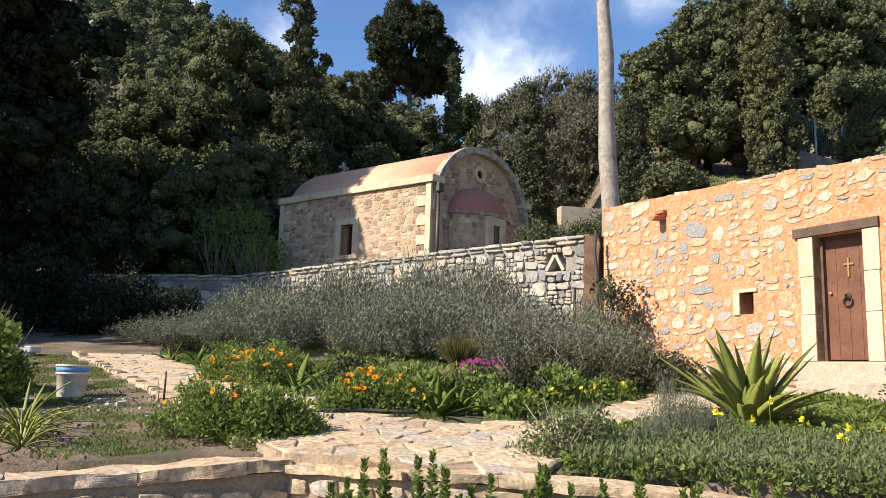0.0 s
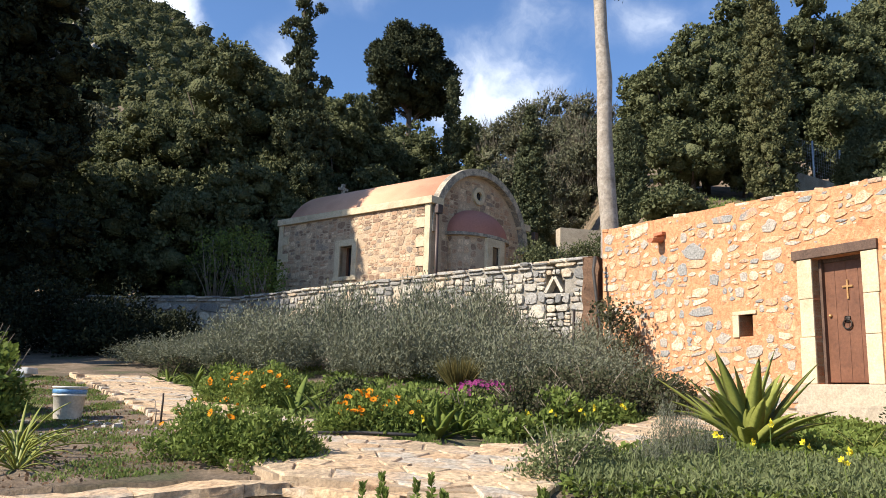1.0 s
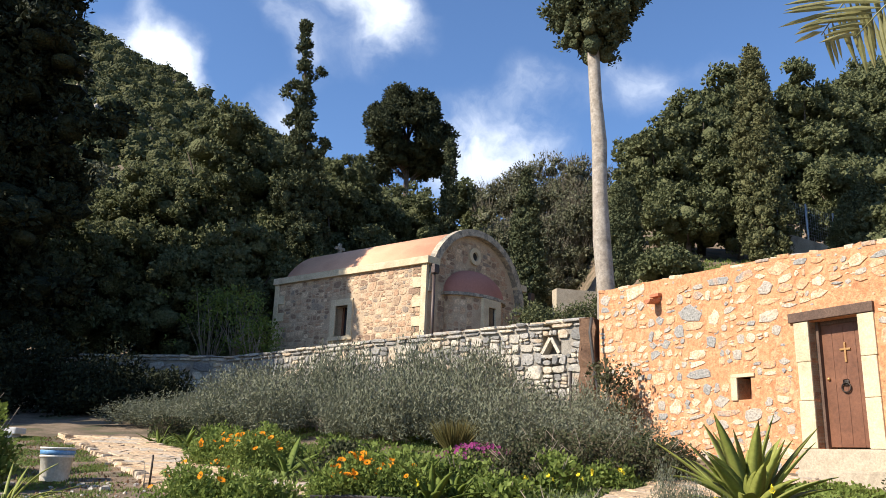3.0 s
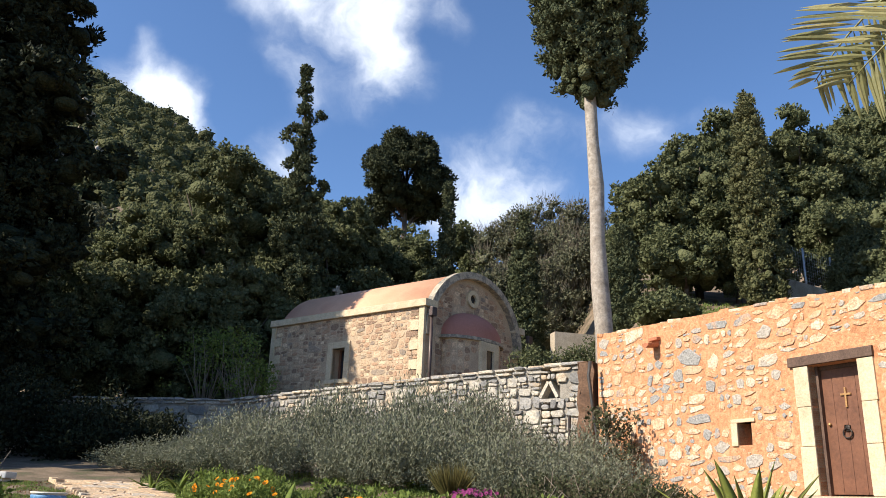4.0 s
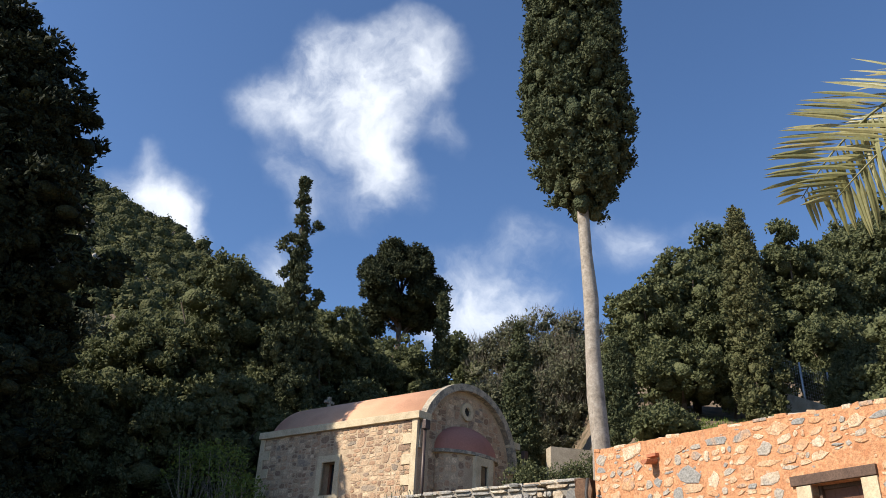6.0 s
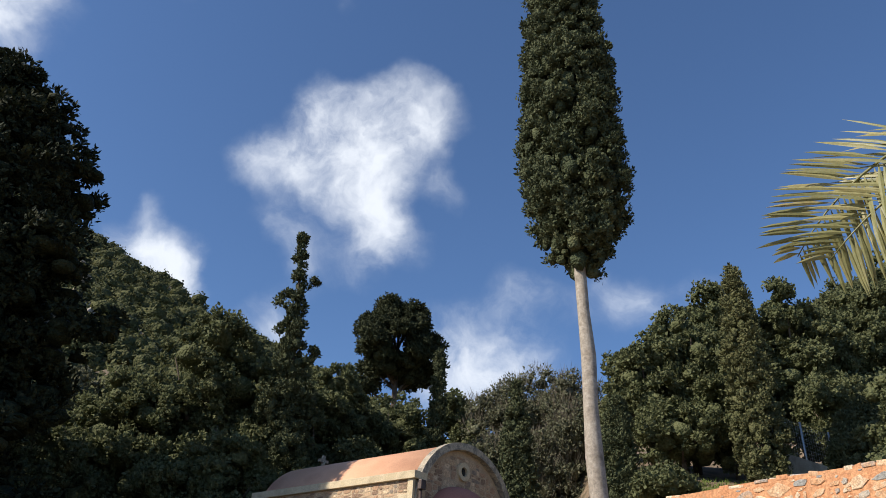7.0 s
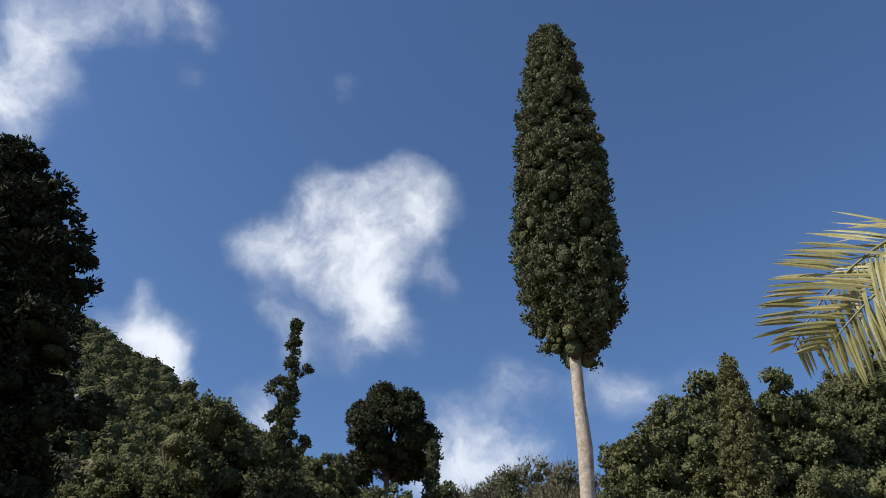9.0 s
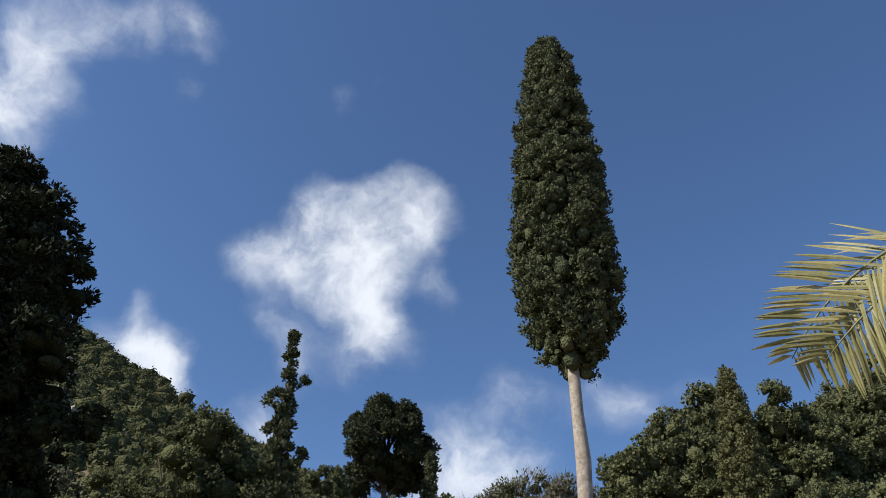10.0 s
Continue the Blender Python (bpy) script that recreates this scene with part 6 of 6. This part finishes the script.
M_CHIP = material("pale_stone_chips", ((0.38, 0.34, 0.29), (0.50, 0.46, 0.40)), scale=8, fine=30, bump=0.6)


def build_rubble():
    rng = np.random.default_rng(66)
    meshes = stone_meshes(M_CHIP, 5, rng, "chip", 0.4, 0.7)
    for i in range(60):
        x, y = -3.25 + rng.normal() * 0.42, 8.0 + rng.normal() * 0.42
        if inside(PATH_EDGE, x, y):
            continue
        s = rng.uniform(0.015, 0.042) * (2.0 if i < 4 else 1)
        ob = new("stone_chip", meshes[int(rng.integers(5))])
        ob.matrix_world = pose(x, y, gz(x, y) - 0.01, -90, 0, rng.uniform(0, 360)) @ Matrix.Diagonal((s * 1.6, s * 0.6, s, 1))
        tagged(ob, "white broken stone chip lying on the soil", "stone", "stone chips")
    # flat grey slab and a board
    for x, y, w, d in ((-4.5, 7.6, 0.5, 0.2), (-4.75, 8.3, 0.45, 0.25)):
        ob = thing("stone_slab", x, y, gz(x, y), "flat grey stone slab lying in the weeds", "stone slab", "loose slabs", rz=20)
        bm = bmesh.new()
        box(bm, (-w, -d, -0.03), (w, d, 0.03), 0.01)
        part("slab", bm, M_GREY_STONE, ob)


build_rubble()


def build_hose():
    bm = bmesh.new()
    pts = [(x, y, gz(x, y) + 0.085) for x, y in ((-1.75, 7.5), (-1.45, 7.62), (-1.1, 7.72), (-0.8, 7.8), (-0.5, 7.78), (-0.2, 7.72))]
    tube(bm, pts, [0.018] * 6, 8)
    me = bpy.data.meshes.new("hose")
    bm.to_mesh(me)
    bm.free()
    me.materials.append(M_HOSE)
    tagged(new("hose", me), "black rubber hose lying across the path", "hose")


build_hose()


# ---- corner of terrace wall and house: rusty pier, pipe and climber ----
def build_corner():
    bm = bmesh.new()
    rng = np.random.default_rng(14)
    box(bm, (-0.19, -0.2, 1.4), (0.13, 0.2, 4.56), 0.03)
    bmesh.ops.subdivide_edges(bm, edges=[q for q in bm.edges if abs(q.verts[0].co.z - q.verts[1].co.z) > 1], cuts=14)
    for v in bm.verts:
        v.co += Vector((rng.normal(), rng.normal(), 0)) * 0.02
    ob = thing("brown_pier", 3.24, 16.3, 0, "narrow rusty-brown stone pier at the wall's end", "pier", rz=-30)
    part("body", bm, M_RUST, ob)
    e = thing("rain_pipe", 0, 0, 0, "dark pipe and cable running down the pier", "pipe")
    bm = bmesh.new()
    tube(bm, [(3.17, 15.85, 4.5), (3.12, 15.8, 4.2), (3.2, 15.75, 3.4), (3.3, 15.7, 2.6), (3.35, 15.65, 1.8)], [0.035] * 5, 8)
    part("pipe", bm, M_HOSE, e)
    bm = bmesh.new()
    tube(bm, [(2.75, 15.95, 3.4), (2.72, 15.9, 2.5), (2.74, 15.88, 1.7)], [0.03] * 3, 8)
    part("stake", bm, M_IRON, e)
    # climber
    c = thing("climbing_vine", 3.45, 15.2, gz(3.45, 15.2), "thin climbing vine against the ochre wall", "climber")
    for k in range(7):
        bm = bmesh.new()
        a = rng.uniform(-0.5, 0.5)
        p = [Vector((rng.uniform(-.2, .2), rng.uniform(-.1, .1), -0.05))]
        for i in range(6):
            p.append(p[-1] + Vector((rng.normal() * 0.07 + a * 0.08, rng.normal() * 0.05 - 0.03, 0.24)))
        tube(bm, p, [0.014, 0.012, 0.01, 0.009, 0.007, 0.005, 0.003], 5)
        part("stem", bm, M_TWIG, c)
    C = np.stack((rng.normal(size=60) * 0.22, rng.normal(size=60) * 0.25 - 0.25, rng.uniform(0.1, 1.55, 60)), 1)
    part("leaves", clump_cards("leaves", C, 0.13, 22, 0.075, 0.05, M_SHRUB, rng), M_SHRUB, c)


M_RUST = material("rusty_brown_stone", ((0.11, 0.06, 0.035), (0.17, 0.095, 0.055), (0.07, 0.045, 0.03)), scale=3, fine=25, bump=0.7)
build_corner()


# ---- beyond the walls ----
def build_beyond():
    rng = np.random.default_rng(15)
    # upper terrace wall in the shade, and low walls on the bank
    for name, a, b, z0, h, mat, lab in (("upper_wall", (-22, 29.0), (-5.5, 28.5), 3.9, 0.9, M_GREY_STONE, "low grey stone wall on the upper terrace"),
                                        ("bank_wall", (3.7, 24.0), (6.5, 24.6), 6.55, 0.35, M_CONCRETE, "pale concrete retaining wall on the bank"),
                                        ("fence_wall", (11.0, 24.0), (16.5, 27.5), 8.3, 0.75, M_CONCRETE, "pale stone wall below a wire fence")):
        w = wall_body(name, (a, b), (z0 + h, z0 + h), (z0 - 2.4, z0 - 2.4), 0.4, mat, lab)
        if name == "upper_wall":
            f = Face(a, b)
            rects = []
            cut_up(rng, 8, z0, f.length, z0 + h, 0.3, rects, 1.5)
            lay_stones(f, rects, stone_meshes(M_GREY_STONE, 6, rng), w, rng, 0.06, 0.03, cap=120)
    fence = thing("wire_fence", 0, 0, 0, "wire mesh fence with pale steel posts", "fence")
    A, B = Vector((11.0, 24.2, 8.9)), Vector((16.5, 27.7, 8.9))
    for k in range(5):
        p = A.lerp(B, k / 4)
        bm = bmesh.new()
        tube(bm, [p + Vector((0, 0, -0.6)), p + Vector((0, 0, 1.5))], [0.035, 0.035], 8)
        part("post", bm, M_STEEL, fence)
    bm = bmesh.new()
    for k in range(12):
        z = 0.1 + k * 0.12
        tube(bm, [A + Vector((0, 0, z)), B + Vector((0, 0, z))], [0.0025, 0.0025], 4, False)
    for k in range(50):
        p = A.lerp(B, k / 49)
        tube(bm, [p + Vector((0, 0, 0.1)), p + Vector((0, 0, 1.42))], [0.0025, 0.0025], 4, False)
    part("wire_mesh", bm, M_STEEL, fence)
    # twiggy shrub beside the church
    for x, y, s in ((-6.3, 24.6, 1.0), (-7.3, 25.0, 1.0), (-5.6, 24.0, 0.6)):
        e = thing("twiggy_shrub", x, y, gz(x, y) - 0.05, "half-bare shrub with pale twigs and sparse yellow-green leaves", "shrub", "half-bare shrubs")
        for k in range(26):
            a, q = rng.random() * 6.283, rng.uniform(0.2, 0.9)
            bm = bmesh.new()
            tip = Vector((math.cos(a) * q, math.sin(a) * q, rng.uniform(1.3, 2.4))) * s
            tube(bm, [(0.1 * math.cos(a), 0.1 * math.sin(a), -0.05), tip * 0.5 + Vector((0.1 * rng.normal(), 0.1 * rng.normal(), 0)), tip], [0.018, 0.012, 0.004], 5)
            part("branch", bm, M_TWIG, e)
        C = np.stack((rng.normal(size=70) * 0.55 * s, rng.normal(size=70) * 0.5 * s, rng.uniform(0.7, 2.6, 70) * s), 1)
        part("leaves", clump_cards("leaves", C, 0.22, 16, 0.09, 0.06, M_GREEN, rng), M_GREEN, e)
    # shrubs added below the trees; their near-black colour stands in for deep shade
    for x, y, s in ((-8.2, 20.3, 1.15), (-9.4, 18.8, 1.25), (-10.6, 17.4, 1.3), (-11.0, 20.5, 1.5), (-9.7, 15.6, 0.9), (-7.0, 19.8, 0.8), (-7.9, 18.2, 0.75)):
        e = mound("dark_shrub", "evergreen shrub coloured near-black to stand in for deep shade", "shrub", M_CONIFER_SHADED, rng, 2.4 * s, 1.6 * s, 150, 40, 0.11, 0.5, 0.26, "shaded shrubs")
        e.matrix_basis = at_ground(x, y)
    # hedge plants in front of the bank wall
    for k in range(8):
        x, y = 2.9 + 0.28 * k - 0.6, 19.0 + 0.1 * k
        e = mound("hedge_plant", "low dense green hedge plant above the terrace wall", "shrub", M_OAK, rng, 1.2, 1.6, 130, 30, 0.08, 0.5, 0.16, "hedge plants")
        e.matrix_basis = at_ground(x, y + 1.2)


build_beyond()


def build_scrub():
    """Maquis on the far hillsides: many rounded shrubs, one sheet of scrub."""
    rng = np.random.default_rng(44)
    n = 5600
    y = rng.uniform(48, 134, n)
    r = np.where(rng.random(n) < 0.62, rng.uniform(-0.78, 0.05, n), rng.uniform(0.05, 0.95, n))
    x = r * y
    z = ground_z(x, y)
    size = rng.uniform(0.7, 2.0, n) * np.where(r > 0.2, 1.35, 1.0)
    keep = rng.random(n) < np.where((np.sin(x * 0.11) * np.sin(y * 0.13 + x * 0.05) > 0.55) & (r < 0), 0.3, 1.0)
    C = np.stack((x, y, z + size * 0.25), 1)[keep]
    size = size[keep]
    per = 26
    u = unit(rng, len(C) * per)
    u[:, 2] = np.abs(u[:, 2])
    P = np.repeat(C, per, 0) + u * (np.repeat(size, per) * rng.uniform(0.8, 1.05, len(u)))[:, None] * np.array([1, 1, 0.85])
    out = u + unit(rng, len(P)) * 0.4
    D = np.cross(out, unit(rng, len(P))) + u * 0.35
    s = np.repeat(size, per) * rng.uniform(0.22, 0.42, len(P))
    lumps = [blobs(C, size * 0.86, 0.85, rng, BLOB_SMALL, 0.14)]
    tagged(new("hillside_scrub", leafy_mesh("hillside_scrub", P, D, s, s * 0.75, out, lumps, M_MAQUIS, rng)), "dense evergreen scrub covering the hillside", "scrub", kind="stuff")
    meshes = stone_meshes(M_GREY_STONE, 5, rng, "rock")
    V, F = [], []
    for i in range(110):
        yy = rng.uniform(70, 128)
        xx = rng.uniform(-0.62, -0.12) * yy
        m = pose(xx, yy, gz(xx, yy) + 0.2, rng.uniform(0, 40), 0, rng.uniform(0, 360)) @ Matrix.Diagonal((*(rng.uniform(0.5, 1.6),) * 3, 1))
        me = meshes[i % 5]
        b = len(V)
        V += [m @ v.co for v in me.vertices]
        F += [[b + k for k in p.vertices] for p in me.polygons]
    tagged(new("hillside_rocks", mesh_of("hillside_rocks", V, F, M_GREY_STONE)), "grey limestone outcrops among the scrub", "rocks", kind="stuff")


build_scrub()


# ---- palm ----
def build_palm():
    rng = np.random.default_rng(52)
    base = Vector((6.9, 4.1, 0))
    crown = Vector((6.3, 4.6, 6.4))
    e = thing("palm_tree", 0, 0, 0, "date palm with arching yellow-green feather fronds", "palm tree")
    bm = bmesh.new()
    pts = [base.lerp(crown, k / 10) + Vector((0, 0, -0.3 if k == 0 else 0)) for k in range(11)]
    tube(bm, pts, [0.3 + 0.02 * (k % 2) for k in range(11)], 14)
    part("trunk", bm, M_BARK, e)
    fronds = [((3.56, 6.6, 5.63), (4.45, 5.9, 7.25)), ((3.8, 6.45, 5.53), (4.75, 5.5, 6.75)), ((6.3, 7.0, 7.7), (6.2, 5.8, 7.9)), ((8.6, 6.4, 6.0), (7.5, 5.6, 7.6)), ((9.0, 3.5, 5.4), (7.8, 4.0, 7.4)),
              ((7.6, 1.6, 5.5), (7.0, 3.0, 7.5)), ((5.2, 1.8, 5.8), (5.6, 3.0, 7.5)), ((7.4, 5.6, 8.9), (6.7, 5.0, 8.0)), ((4.3, 3.0, 6.6), (5.2, 3.8, 7.6))]
    for i, (tip, ctrl) in enumerate(fronds):
        over = Vector((0.4, -0.8, 0.45)) if i < 2 else Vector((0, 0, 1))
        tip, ctrl = Vector(tip), Vector(ctrl)
        curve = lambda t: (1 - t) ** 2 * crown + 2 * t * (1 - t) * ctrl + t * t * tip
        bm = bmesh.new()
        tube(bm, [curve(k / 14) for k in range(15)], [0.035 - 0.03 * k / 14 for k in range(15)], 6)
        rach = part("frond_rib", bm, M_PALM, e)
        V, F = [], []
        for k in range(50):
            t = 0.18 + 0.81 * k / 49
            p = curve(t)
            d = (curve(min(1, t + 0.02)) - curve(t - 0.02)).normalized()
            side = d.cross(over).normalized()
            upv = side.cross(d)
            ln = 0.92 * (1 - 0.5 * abs(2 * t - 1.05)) * (0.7 if t > 0.95 else 1)
            for sg in (-1, 1):
                w = (side * sg * 1.1 + d * lerp(0.35, 0.8, t) + upv * rng.uniform(-0.15, 0.3) + Vector((0, 0, -0.1)) + Vector(rng.normal(size=3)) * 0.06).normalized()
                wide = w.cross(upv + Vector(rng.normal(size=3)) * 0.25).normalized() * 0.025
                droop = Vector((0, 0, -0.05))
                b = len(V)
                keel = wide.cross(w).normalized() * 0.008
                V += [p, p + w * ln * 0.35 + wide, p + w * ln * 0.35 + keel, p + w * ln * 0.35 - wide, p + w * ln * 0.75 + wide * 0.7 + droop * 0.5, p + w * ln * 0.75 + keel + droop * 0.5, p + w * ln * 0.75 - wide * 0.7 + droop * 0.5, p + w * ln + droop]
                F += [(b, b + 1, b + 2), (b, b + 2, b + 3), (b + 1, b + 4, b + 5, b + 2), (b + 2, b + 5, b + 6, b + 3), (b + 4, b + 7, b + 5), (b + 5, b + 7, b + 6)]
        part("frond_blade", mesh_of("frond_blade", V, F, M_PALM), M_PALM, rach)


build_palm()
